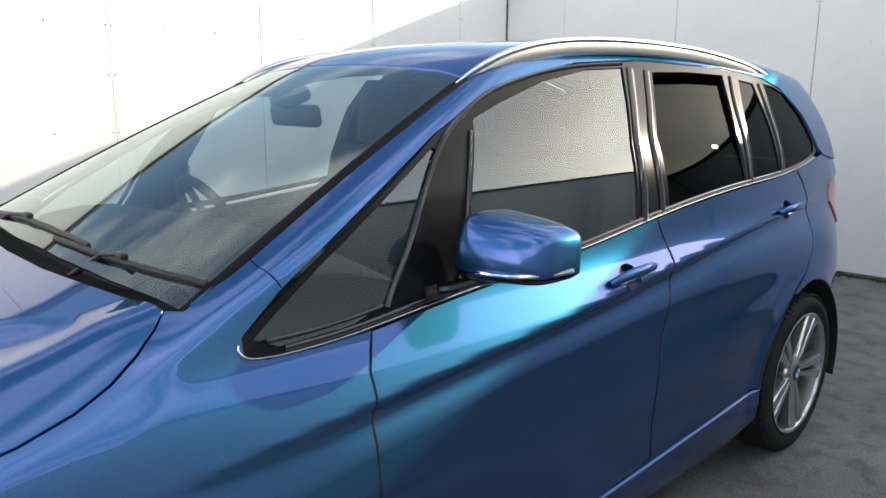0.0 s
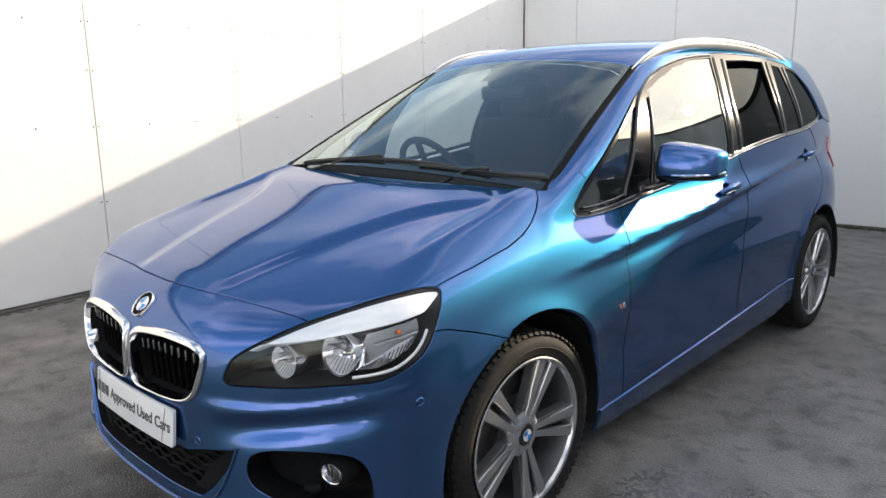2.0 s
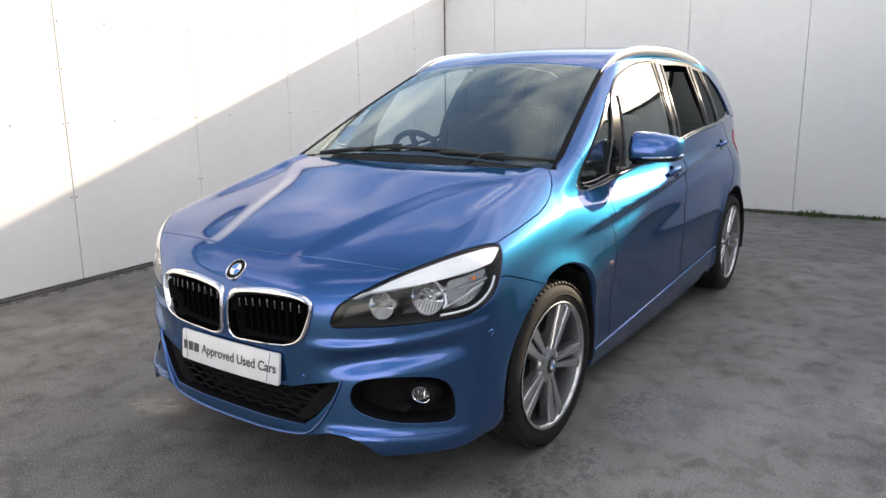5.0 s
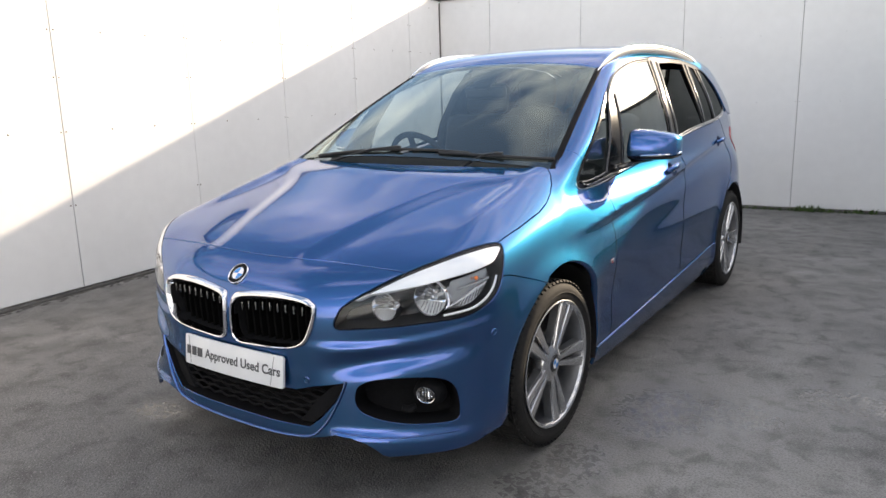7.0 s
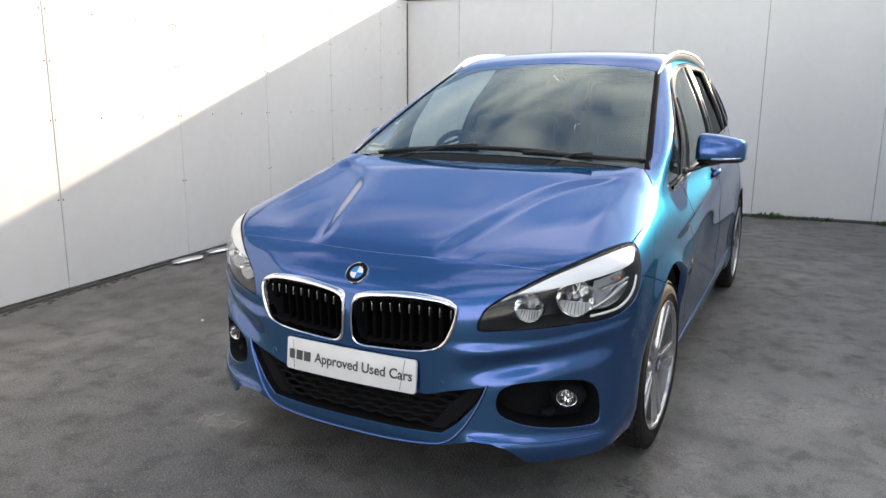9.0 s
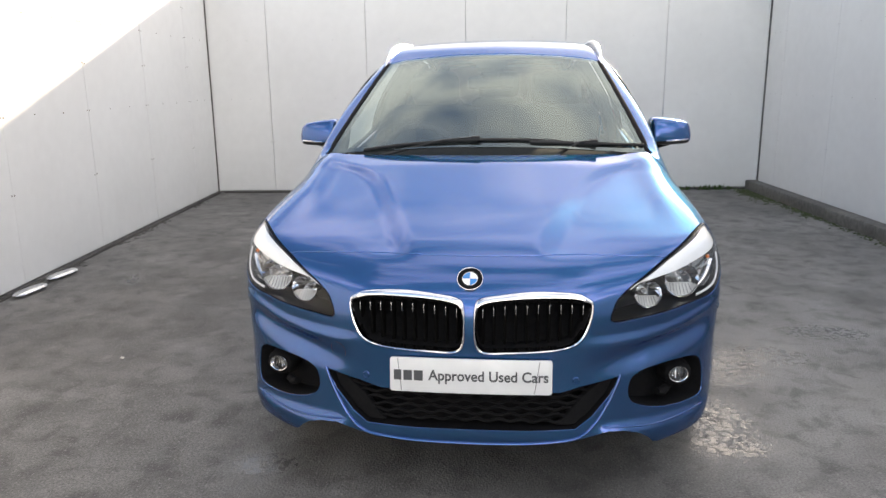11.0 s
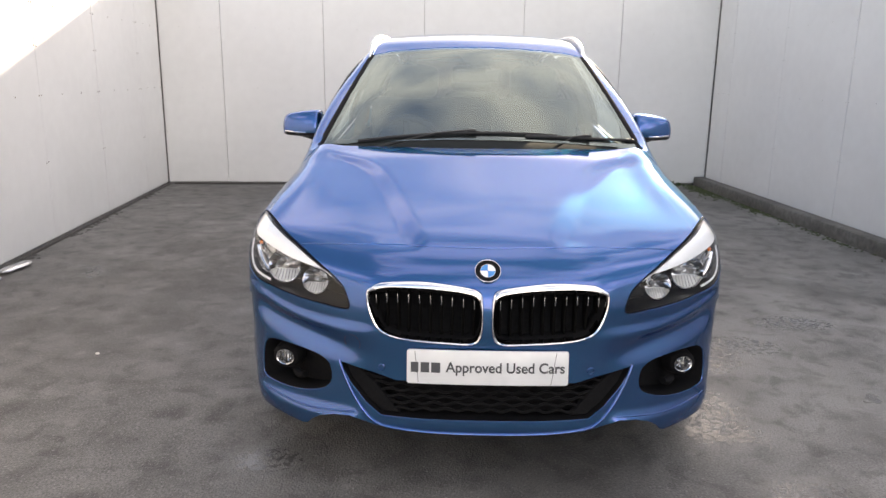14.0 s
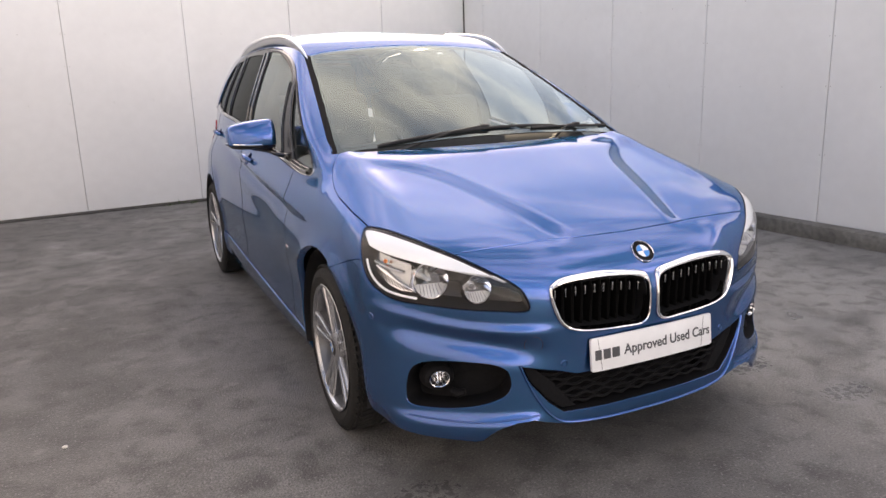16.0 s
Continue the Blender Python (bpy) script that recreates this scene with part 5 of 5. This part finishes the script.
def fog_lamp(s):
    p, n = NOSE.lift(NOSE.flat([(s * 0.712, -0.62, 0.396)]), -0.030)
    turn = Matrix.Translation(p[0]) @ Vector((0.22 * s, -1, 0.05)).to_track_quat("Z", "Y").to_matrix().to_4x4() @ Matrix.Diagonal((1.02, 0.84, 1, 1))
    bm = bmesh.new()
    lathe(bm, [(0.0, -0.02), (0.016, -0.016), (0.027, 0.0), (0.031, 0.010), (0.033, 0.011), (0.035, 0.006), (0.035, -0.03)], turn, 32)
    fog = part("fog_lamp", bm, REFLECTOR, car, "round clear fog lamp")
    bm = bmesh.new()
    lathe(bm, [(0.0, 0.016), (0.012, 0.0152), (0.023, 0.0125), (0.031, 0.008)], turn, 32)
    part("fog_lens", bm, LENS, fog).visible_shadow = False
    bm = bmesh.new()
    lathe(bm, [(0.035, 0.010), (0.046, 0.004), (0.052, -0.01), (0.058, -0.04)], turn, 32)
    part("fog_bezel", bm, MATTE, fog, "black bezel")
    for k in range(5):
        bm = bmesh.new()
        x0 = -0.02 + 0.01 * k
        box(bm, (0, 0, 0), (0.0035, 0.046 * math.sqrt(1 - (x0 / 0.03) ** 2), 0.006), turn @ Matrix.Translation((x0, 0, -0.004)))
        part("fog_rib", bm, LAMP_DARK, fog)
    bm = bmesh.new()
    pts, _ = NOSE.lift(NOSE.flat([(s * 0.688, -0.65, 0.350), (s * 0.668, -0.665, 0.340), (s * 0.648, -0.68, 0.347)]), -0.045)
    sweep(bm, [tuple(q) for q in pts], [0.014, 0.018, 0.014], 10, flat=0.8)
    part("fog_pocket_vane", bm, MATTE, fog, "black moulded vane")


for s in (1, -1):
    head_lamp(s)
    fog_lamp(s)


# wheels
def wheel(s, y):
    """A five double-spoke alloy wheel with tyre, disc and caliper; its face points outwards."""
    hub = Matrix.Translation((s * (0.882 if y < 1 else 0.874), y + (0.012 if y < 1 else 0.0), 0.330)) @ Matrix.Rotation(radians(-2.0 if y < 1 else 0), 4, "Z") @ Matrix.Rotation(radians(90 * s), 4, "Y")
    bm = bmesh.new()
    lathe(bm, [(0.250, -0.005), (0.262, 0.004), (0.288, 0.009), (0.309, 0.003), (0.320, -0.012), (0.3245, -0.026), (0.3235, -0.035), (0.3235, -0.17), (0.3235, -0.195), (0.316, -0.215), (0.28, -0.225), (0.25, -0.21)], hub, 96)
    bmesh.ops.recalc_face_normals(bm, faces=bm.faces)
    root = part("wheel", bm, TYRE, car, "silver alloy wheel with a black tyre")
    bm = bmesh.new()
    for k in range(72):
        a = 2 * math.pi * k / 72
        for off, skew, wide in ((-0.052, 0.03, 0.055), (-0.165, -0.03, 0.055)):
            m = hub @ Matrix.Rotation(a, 4, "Z") @ Matrix.Translation((0.3272, 0, off)) @ Matrix.Rotation(skew * 8, 4, "X")
            box(bm, (0, 0, 0), (0.0095, 0.0195, wide), m)
    for off in (-0.088, -0.109, -0.130):
        lathe(bm, [(0.3230, off + 0.008), (0.3318, off + 0.007), (0.3318, off - 0.007), (0.3230, off - 0.008)], hub, 72)
    for k in range(72):
        m = hub @ Matrix.Rotation(2 * math.pi * (k + 0.5) / 72, 4, "Z") @ Matrix.Translation((0.3185, 0, -0.014)) @ Matrix.Rotation(radians(42), 4, "Y")
        box(bm, (0, 0, 0), (0.010, 0.0175, 0.026), m)
    part("tyre_tread", bm, TYRE, root, "grooved tread", smooth=False)
    bm = bmesh.new()
    lathe(bm, [(0.280, 0.0090), (0.283, 0.0102), (0.286, 0.0090)], hub, 72)
    lathe(bm, [(0.258, 0.0015), (0.261, 0.0042), (0.264, 0.0045)], hub, 72)
    part("sidewall_ring", bm, TYRE, root)
    bm = bmesh.new()
    lathe(bm, [(0.2505, 0.000), (0.2535, 0.006), (0.2505, 0.0078), (0.2425, 0.0045), (0.2375, -0.006)], hub, 96)
    bmesh.ops.recalc_face_normals(bm, faces=bm.faces)
    part("rim", bm, ALLOY, root, "bright machined rim")
    bm = bmesh.new()
    lathe(bm, [(0.2375, -0.006), (0.2345, -0.020), (0.230, -0.040), (0.224, -0.10), (0.228, -0.20)], hub, 96)
    bmesh.ops.recalc_face_normals(bm, faces=bm.faces)
    part("rim_barrel", bm, ALLOY_DARK, root, "dark painted barrel")
    for k in range(10):
        pair, hand = divmod(k, 2)
        a = 2 * math.pi * pair / 5 + math.pi / 2 + radians(-7)
        d = 1 if hand else -1
        m = hub @ Matrix.Rotation(a, 4, "Z")
        bm = bmesh.new()
        rows = []
        for r, lat, wide, top, deep in ((0.045, 0.011, 0.021, -0.016, 0.05), (0.09, 0.0165, 0.0235, -0.011, 0.042), (0.15, 0.0245, 0.0305, -0.008, 0.034), (0.205, 0.0305, 0.0385, -0.003, 0.028), (0.238, 0.0335, 0.0430, 0.000, 0.025)):
            c = d * lat
            rows.append([bm.verts.new(m @ Vector((r, c + u * wide, top + v))) for u, v in ((-0.5, -deep), (-0.5, -0.0045), (-0.42, 0.0), (0.42, 0.0), (0.5, -0.0045), (0.5, -deep))])
        for a_, b_ in zip(rows, rows[1:]):
            for j in range(5):
                bm.faces.new((a_[j], a_[j + 1], b_[j + 1], b_[j]))
        bmesh.ops.recalc_face_normals(bm, faces=bm.faces)
        part("spoke", bm, ALLOY, root)
        bm = bmesh.new()
        rows = []
        for r, lat, wide, top in ((0.06, 0.014, 0.030, -0.030), (0.10, 0.020, 0.031, -0.024), (0.15, 0.0265, 0.036, -0.020), (0.205, 0.0335, 0.042, -0.016), (0.236, 0.0370, 0.046, -0.014)):
            rows.append([bm.verts.new(m @ Vector((r, d * lat + u * wide, top + v))) for u, v in ((-0.5, -0.03), (-0.42, 0.0), (0.42, 0.0), (0.5, -0.03))])
        for a_, b_ in zip(rows, rows[1:]):
            for j in range(3):
                bm.faces.new((a_[j], a_[j + 1], b_[j + 1], b_[j]))
        bmesh.ops.recalc_face_normals(bm, faces=bm.faces)
        part("spoke_flank", bm, ALLOY_DARK, root, "dark painted flank")
    for k in range(5):
        a = 2 * math.pi * k / 5 + math.pi / 2 + radians(-7)
        m = hub @ Matrix.Rotation(a, 4, "Z")
        bm = bmesh.new()
        rows = [[bm.verts.new(m @ Vector((r, u * w, top))) for u in (-0.5, 0.5)] for r, w, top in ((0.05, 0.022, -0.022), (0.075, 0.030, -0.030), (0.10, 0.036, -0.040), (0.115, 0.036, -0.048))]
        for a_, b_ in zip(rows, rows[1:]):
            bm.faces.new((a_[0], a_[1], b_[1], b_[0]))
        part("spoke_web", bm, ALLOY_DARK, root, "dark web between the spokes")
        bm = bmesh.new()
        lathe(bm, [(0.0, -0.018), (0.008, -0.018), (0.0095, -0.022), (0.0095, -0.04)], hub @ Matrix.Rotation(a + math.pi / 5, 4, "Z") @ Matrix.Translation((0.056, 0, 0)), 12)
        part("wheel_bolt", bm, IRON, root, "steel wheel bolt")
    bm = bmesh.new()
    lathe(bm, [(0.036, -0.008), (0.052, -0.012), (0.072, -0.020), (0.078, -0.035), (0.078, -0.06)], hub, 40)
    part("hub", bm, ALLOY, root)
    bm = bmesh.new()
    lathe(bm, [(0.0, -0.003), (0.026, -0.0035), (0.033, -0.006), (0.036, -0.012)], hub, 32)
    part("hub_cap", bm, GLOSS_BLACK, root, "round hub cap with blue and white centre")
    bm = bmesh.new()
    lathe(bm, [(0.0, -0.0028), (0.020, -0.0030)], hub, 24)
    badge_disc = part("hub_badge", bm, ENAMEL, root, "small blue and white hub badge")
    for k in (0, 2):
        bm = bmesh.new()
        mid_v = bm.verts.new(hub @ Vector((0, 0, -0.0018)))
        rim_v = [bm.verts.new(hub @ Vector((0.019 * math.cos(t), 0.019 * math.sin(t), -0.0020))) for t in np.linspace(k * math.pi / 2, (k + 1) * math.pi / 2, 8)]
        for a_, b_ in zip(rim_v, rim_v[1:]):
            bm.faces.new((mid_v, a_, b_))
        part("badge_quarter", bm, BLUE, badge_disc)
    bm = bmesh.new()
    lathe(bm, [(0.075, -0.085), (0.163, -0.085), (0.165, -0.088), (0.165, -0.105), (0.075, -0.105)], hub, 56)
    part("brake_disc", bm, IRON, root, "steel brake disc")
    bm = bmesh.new()
    m = hub @ Matrix.Rotation(radians(0 if y > 1 else 180), 4, "Z")
    box(bm, (0, 0, 0), (0.07, 0.16, 0.07), m @ Matrix.Translation((0.145, 0, -0.10)), 0.014)
    part("brake_caliper", bm, BLACK, root, "dark brake caliper")


for s in (1, -1):
    for y in (0.0, 2.78):
        wheel(s, y)


# door mirrors
def door_mirror(s):
    def shell(z_low, z_high):
        """A deep, flat-bottomed housing that falls away towards its outer end."""
        bm = bmesh.new()
        rows = []
        for i in range(25):
            u = 0.5 - 0.5 * math.cos(math.pi * i / 24)
            k = max(1e-9, 1 - abs(2 * u - 1) ** (11 if u < 0.5 else 9)) ** 0.28
            x = 0.828 + 0.219 * u
            high = 1.190 - 0.018 * u - 0.018 * u ** 3
            low = 1.042 + 0.008 * u
            fore, aft = 0.838 + 0.020 * u + 0.052 * u ** 3, 1.012 + 0.030 * u
            row = []
            for j in range(40):
                t = 2 * math.pi * j / 40
                c, d = math.cos(t), math.sin(t)
                cy, cz = math.copysign(abs(c) ** 0.45, c), math.copysign(abs(d) ** 0.28, d)
                y = (fore + aft) / 2 + (aft - fore) / 2 * k * cy + 0.030 * max(cz, 0) * (cy < 0)
                z = (high + low) / 2 + (high - low) / 2 * k * cz
                row.append(bm.verts.new((s * x, y, min(max(z, z_low), z_high))))
            rows.append(row)
        for a_, b_ in zip(rows, rows[1:]):
            for j in range(40):
                bm.faces.new((a_[j], a_[(j + 1) % 40], b_[(j + 1) % 40], b_[j]))
        bmesh.ops.remove_doubles(bm, verts=bm.verts, dist=0.0006)
        bmesh.ops.recalc_face_normals(bm, faces=bm.faces)
        return bm

    root = part("door_mirror", shell(1.068, 1.3), PAINT, car, "blue door mirror on a black foot")
    part("mirror_base", shell(0.9, 1.0655), GLOSS_BLACK, root, "gloss black mirror underside")
    bm = bmesh.new()
    sweep(bm, spline([(s * 0.79, 0.83, 1.012), (s * 0.83, 0.85, 1.022), (s * 0.87, 0.89, 1.040), (s * 0.93, 0.93, 1.052)], 5), 0.022, 10, flat=0.6)
    part("mirror_arm", bm, GLOSS_BLACK, root, "black arm")
    bm = bmesh.new()
    sweep(bm, spline([(s * 0.905, 0.846, 1.070), (s * 0.95, 0.853, 1.071), (s * 1.0, 0.877, 1.073), (s * 1.036, 0.925, 1.075), (s * 1.047, 0.99, 1.076)], 6), 0.0055, 8)
    part("mirror_repeater", bm, CHROME, root, "clear repeater strip")
    bm = bmesh.new()
    box(bm, (s * 0.928, 1.024, 1.112), (0.13, 0.004, 0.08), Matrix.Rotation(0.05 * s, 4, "Z"), 0.0015)
    part("mirror_glass", bm, CHROME, root, "mirror glass")
    bm = bmesh.new()
    box(bm, (s * 0.797, 0.83, 1.012), (0.03, 0.07, 0.030), bevel=0.008)
    part("mirror_foot", bm, GLOSS_BLACK, root, "black triangular foot")


# door handles
def handle(door, s, y, z):
    p, n = SIDE.lift(SIDE.flat([(0.85, y, z)]), 0.001)
    sgn = np.array([s, 1, 1])
    pocket = recess("handle_recess", SIDE, dish(y, z), 0.020, RECESS, door, "blue finger recess with its shade in the colour", step=0.02, front_off=0.0)
    if s < 0:
        pocket.data.transform(Matrix.Diagonal((-1, 1, 1, 1)))
        pocket.data.flip_normals()
    bm = bmesh.new()
    path = []
    for t in np.linspace(-1, 1, 13):
        q = SIDE.lift(SIDE.flat([(0.85, y + 0.106 * t, z + 0.006 * t)]), 0.028 * (1 - t * t) ** 0.35 + 0.004)[0][0] * sgn
        path.append(tuple(q))
    sweep(bm, path, [0.0158 * (1 - 0.35 * abs(t) ** 3) for t in np.linspace(-1, 1, 13)], 10, flat=0.95, up=(1, 0, 0))
    part("door_handle", bm, PAINT, door, "blue handle with a bright edge")
    bm = bmesh.new()
    sweep(bm, [(q[0] + s * 0.006, q[1], q[2] - 0.0135) for q in path[1:-1]], 0.0022, 6)
    part("handle_edge", bm, CHROME, door, "bright lower edge")


for i, s in enumerate((1, -1)):
    door_mirror(s)
    handle(doors["front"][i], s, 1.538, 0.937)
    handle(doors["rear"][i], s, 2.70, 1.010)
    # small badge on the wing, behind the wheel
    p, n = FENDER.lift(FENDER.flat([(0.88, 0.535, 0.628)]), 0.001)
    p = p[0] * np.array([s, 1, 1])
    for k, (dy, mt, nm) in enumerate(((-0.014, CHROME, "wing_badge"), (-0.004, RED, "wing_badge"), (0.010, CHROME, "wing_badge"))):
        bm = bmesh.new()
        box(bm, (p[0] + s * 0.001, p[1] + dy, p[2]), (0.003, 0.008 if k < 2 else 0.016, 0.019), Matrix.Rotation(0.3, 4, "X"), 0.001, 1)
        part(nm, bm, mt, car, "small coloured side badge")
    # roof rails
    line = []
    for t in np.linspace(0, 1, 40):
        y = 1.085 + t * 1.98
        x = float(np.interp(y, [1.08, 1.3, 2.1, 2.7, 3.1], [0.588, 0.590, 0.582, 0.566, 0.540]))
        z = float(curve([1.0, 1.09, 1.26, 1.42, 1.65, 1.97, 2.46, 2.76, 3.0, 3.1], [1.42, 1.480, 1.556, 1.592, 1.614, 1.622, 1.604, 1.572, 1.528, 1.50], y))
        line.append((s * x, y, z - 0.013))
    bm = bmesh.new()
    sweep(bm, line, [0.0110 * min(1, 0.3 + k / 6, 0.3 + (39 - k) / 6) for k in range(40)], 10, flat=0.9)
    part("roof_rail", bm, SATIN, car, "satin silver roof rail")
    bm = bmesh.new()
    sweep(bm, [(x - s * 0.004, y, z - 0.022) for x, y, z in line], [0.013 * min(1, 0.25 + k / 8, 0.25 + (39 - k) / 8) for k in range(40)], 8, flat=1.7)
    part("rail_base", bm, RAIL_GREY, car, "grey flank under the roof rail")


# wipers
def on_screen(x, y, up):
    return (x, y, float(screen(x, y)) + up)


for nm, path, pivot in (("wiper", [(-0.55, 0.252), (-0.30, 0.240), (-0.04, 0.240), (0.15, 0.246), (0.34, 0.258)], (-0.50, 0.228)), ("wiper", [(0.20, 0.232), (0.36, 0.252), (0.48, 0.275), (0.60, 0.305), (0.71, 0.342)], (0.30, 0.228))):
    bm = bmesh.new()
    sweep(bm, [on_screen(x, y, 0.007) for x, y in spline(path, 6)], 0.0052, 6, flat=1.4)
    w = part(nm, bm, BLACK, car, "black wiper blade lying at the foot of the windscreen")
    bm = bmesh.new()
    mid = path[2]
    far = (pivot[0] * 0.35 + mid[0] * 0.65, pivot[1] * 0.35 + mid[1] * 0.65)
    sweep(bm, [(pivot[0], pivot[1], 1.050), on_screen(*far, 0.012), on_screen(mid[0], mid[1], 0.020)], [0.010, 0.0065, 0.005], 8, flat=0.8)
    box(bm, on_screen(mid[0], mid[1], 0.018), (0.04, 0.016, 0.013), bevel=0.004)
    part("wiper_arm", bm, BLACK, w)
    bm = bmesh.new()
    lathe(bm, [(0.0, 1.056), (0.014, 1.054), (0.018, 1.050), (0.018, 1.02)], Matrix.Translation((pivot[0], pivot[1], 0)), 16)
    part("wiper_pivot", bm, BLACK, w)

# cabin
bm = bmesh.new()
sweep(bm, spline([(x, 0.66 - 0.10 * (x / 0.65) ** 2, 0.955) for x in np.linspace(-0.67, 0.67, 9)], 3), 0.30, 16, flat=0.36)
dash = part("dashboard", bm, CABIN, car, "dark grey dashboard")
bm = bmesh.new()
box(bm, (0, 0.42, 1.0), (1.25, 0.40, 0.02), Matrix.Rotation(0.05, 4, "X"), 0.008)
part("dash_top", bm, CABIN, dash)
wheel_turn = Matrix.Translation((-0.37, 0.88, 0.995)) @ Matrix.Rotation(radians(-62), 4, "X")
bm = bmesh.new()
ring_pts = [wheel_turn @ Vector((0.185 * math.cos(t), 0.185 * math.sin(t), 0)) for t in np.linspace(0, 2 * math.pi, 41)]
sweep(bm, ring_pts, 0.0165, 10, up=wheel_turn.to_3x3() @ Vector((0, 0, 1)))
wheel_ob = part("steering_wheel", bm, CABIN, car, "black steering wheel")
bm = bmesh.new()
box(bm, (0, 0, 0), (0.15, 0.11, 0.05), wheel_turn @ Matrix.Translation((0, -0.01, -0.02)), 0.02)
for a in (0, 180, 270):
    box(bm, (0, 0, 0), (0.17, 0.035, 0.018), wheel_turn @ Matrix.Rotation(radians(a), 4, "Z") @ Matrix.Translation((0.095, 0, -0.012)), 0.006)
part("wheel_boss", bm, CABIN, wheel_ob)


def seat(x, y, z, wide):
    root = thing("seat", "", "")
    root.name = "car_seat"
    root.parent = car
    bm = bmesh.new()
    box(bm, (x, y, z), (wide, 0.50, 0.16), Matrix.Rotation(0.12, 4, "X"), 0.05, 3)
    part("seat_cushion", bm, CLOTH, root)
    bm = bmesh.new()
    box(bm, (x, y + 0.33, z + 0.34), (wide * 0.94, 0.15, 0.60), Matrix.Rotation(-0.22, 4, "X"), 0.055, 3)
    part("backrest", bm, CLOTH, root)
    bm = bmesh.new()
    box(bm, (x, y + 0.42, z + 0.73), (0.29, 0.10, 0.19), Matrix.Rotation(-0.12, 4, "X"), 0.045, 3)
    part("headrest", bm, CLOTH, root)


for x in (-0.37, 0.37):
    seat(x, 1.20, 0.60, 0.56)
for x in (-0.45, 0.0, 0.45):
    seat(x, 2.05, 0.62, 0.42)

bm = bmesh.new()
box(bm, (0, 0.98, 1.372), (0.25, 0.035, 0.066), Matrix.Rotation(0.15, 4, "X"), 0.016, 3)
mirror_in = part("interior_mirror", bm, BLACK, car, "black interior mirror")
bm = bmesh.new()
box(bm, (0, 0.965, 1.425), (0.10, 0.10, 0.05), Matrix.Rotation(0.42, 4, "X"), 0.02, 3)
part("sensor_housing", bm, BLACK, mirror_in, "black rain sensor housing")
panel("sensor_patch", SCREEN, [(-0.13, 1.06, 1.49), (0.13, 1.06, 1.49), (0.085, 0.985, 1.45), (0.06, 0.90, 1.41), (-0.06, 0.90, 1.41), (-0.085, 0.985, 1.45)], MATTE, mirror_in, "black printed patch", offset=-0.006, rim=0.0)
panel("headliner", ROOF, both([(0, 1.13, 1.5), (0.555, 1.17, 1.5), (0.56, 2.0, 1.5), (0.53, 3.1, 1.5), (0, 3.25, 1.5)]), LINER, car, "pale headliner", offset=-0.035, rim=0.0, step=0.06)
for s in (1, -1):
    bm = bmesh.new()
    box(bm, (s * 0.765, 1.62, 0.72), (0.04, 1.95, 0.52), bevel=0.015)
    part("door_lining", bm, CABIN, car, "dark door lining")
    panel("centre_pillar_trim", SIDE if s > 0 else Chart(side_body, (-1, 0, 0)), [(s * 0.74, 1.58, 1.03), (s * 0.74, 1.88, 1.07), (s * 0.66, 1.92, 1.40), (s * 0.59, 1.99, 1.52), (s * 0.61, 1.68, 1.52), (s * 0.66, 1.62, 1.40)], CABIN, car, "dark pillar trim", offset=-0.045, step=0.06, rim=0.05)

# underside
bm = bmesh.new()
box(bm, (0, 1.42, 0.33), (1.16, 4.0, 0.30), bevel=0.05)
box(bm, (0, 1.40, 0.33), (1.50, 1.85, 0.30), bevel=0.04)
box(bm, (0, 0.05, 0.62), (1.15, 1.1, 0.30), bevel=0.08)
box(bm, (0, 3.2, 0.55), (1.2, 0.5, 0.4), bevel=0.08)
part("underbody", bm, BLACK, car, "black underbody")

metal_foot(-3.155, 1.45, 0.06)
metal_foot(-3.195, 1.875, 0.02)
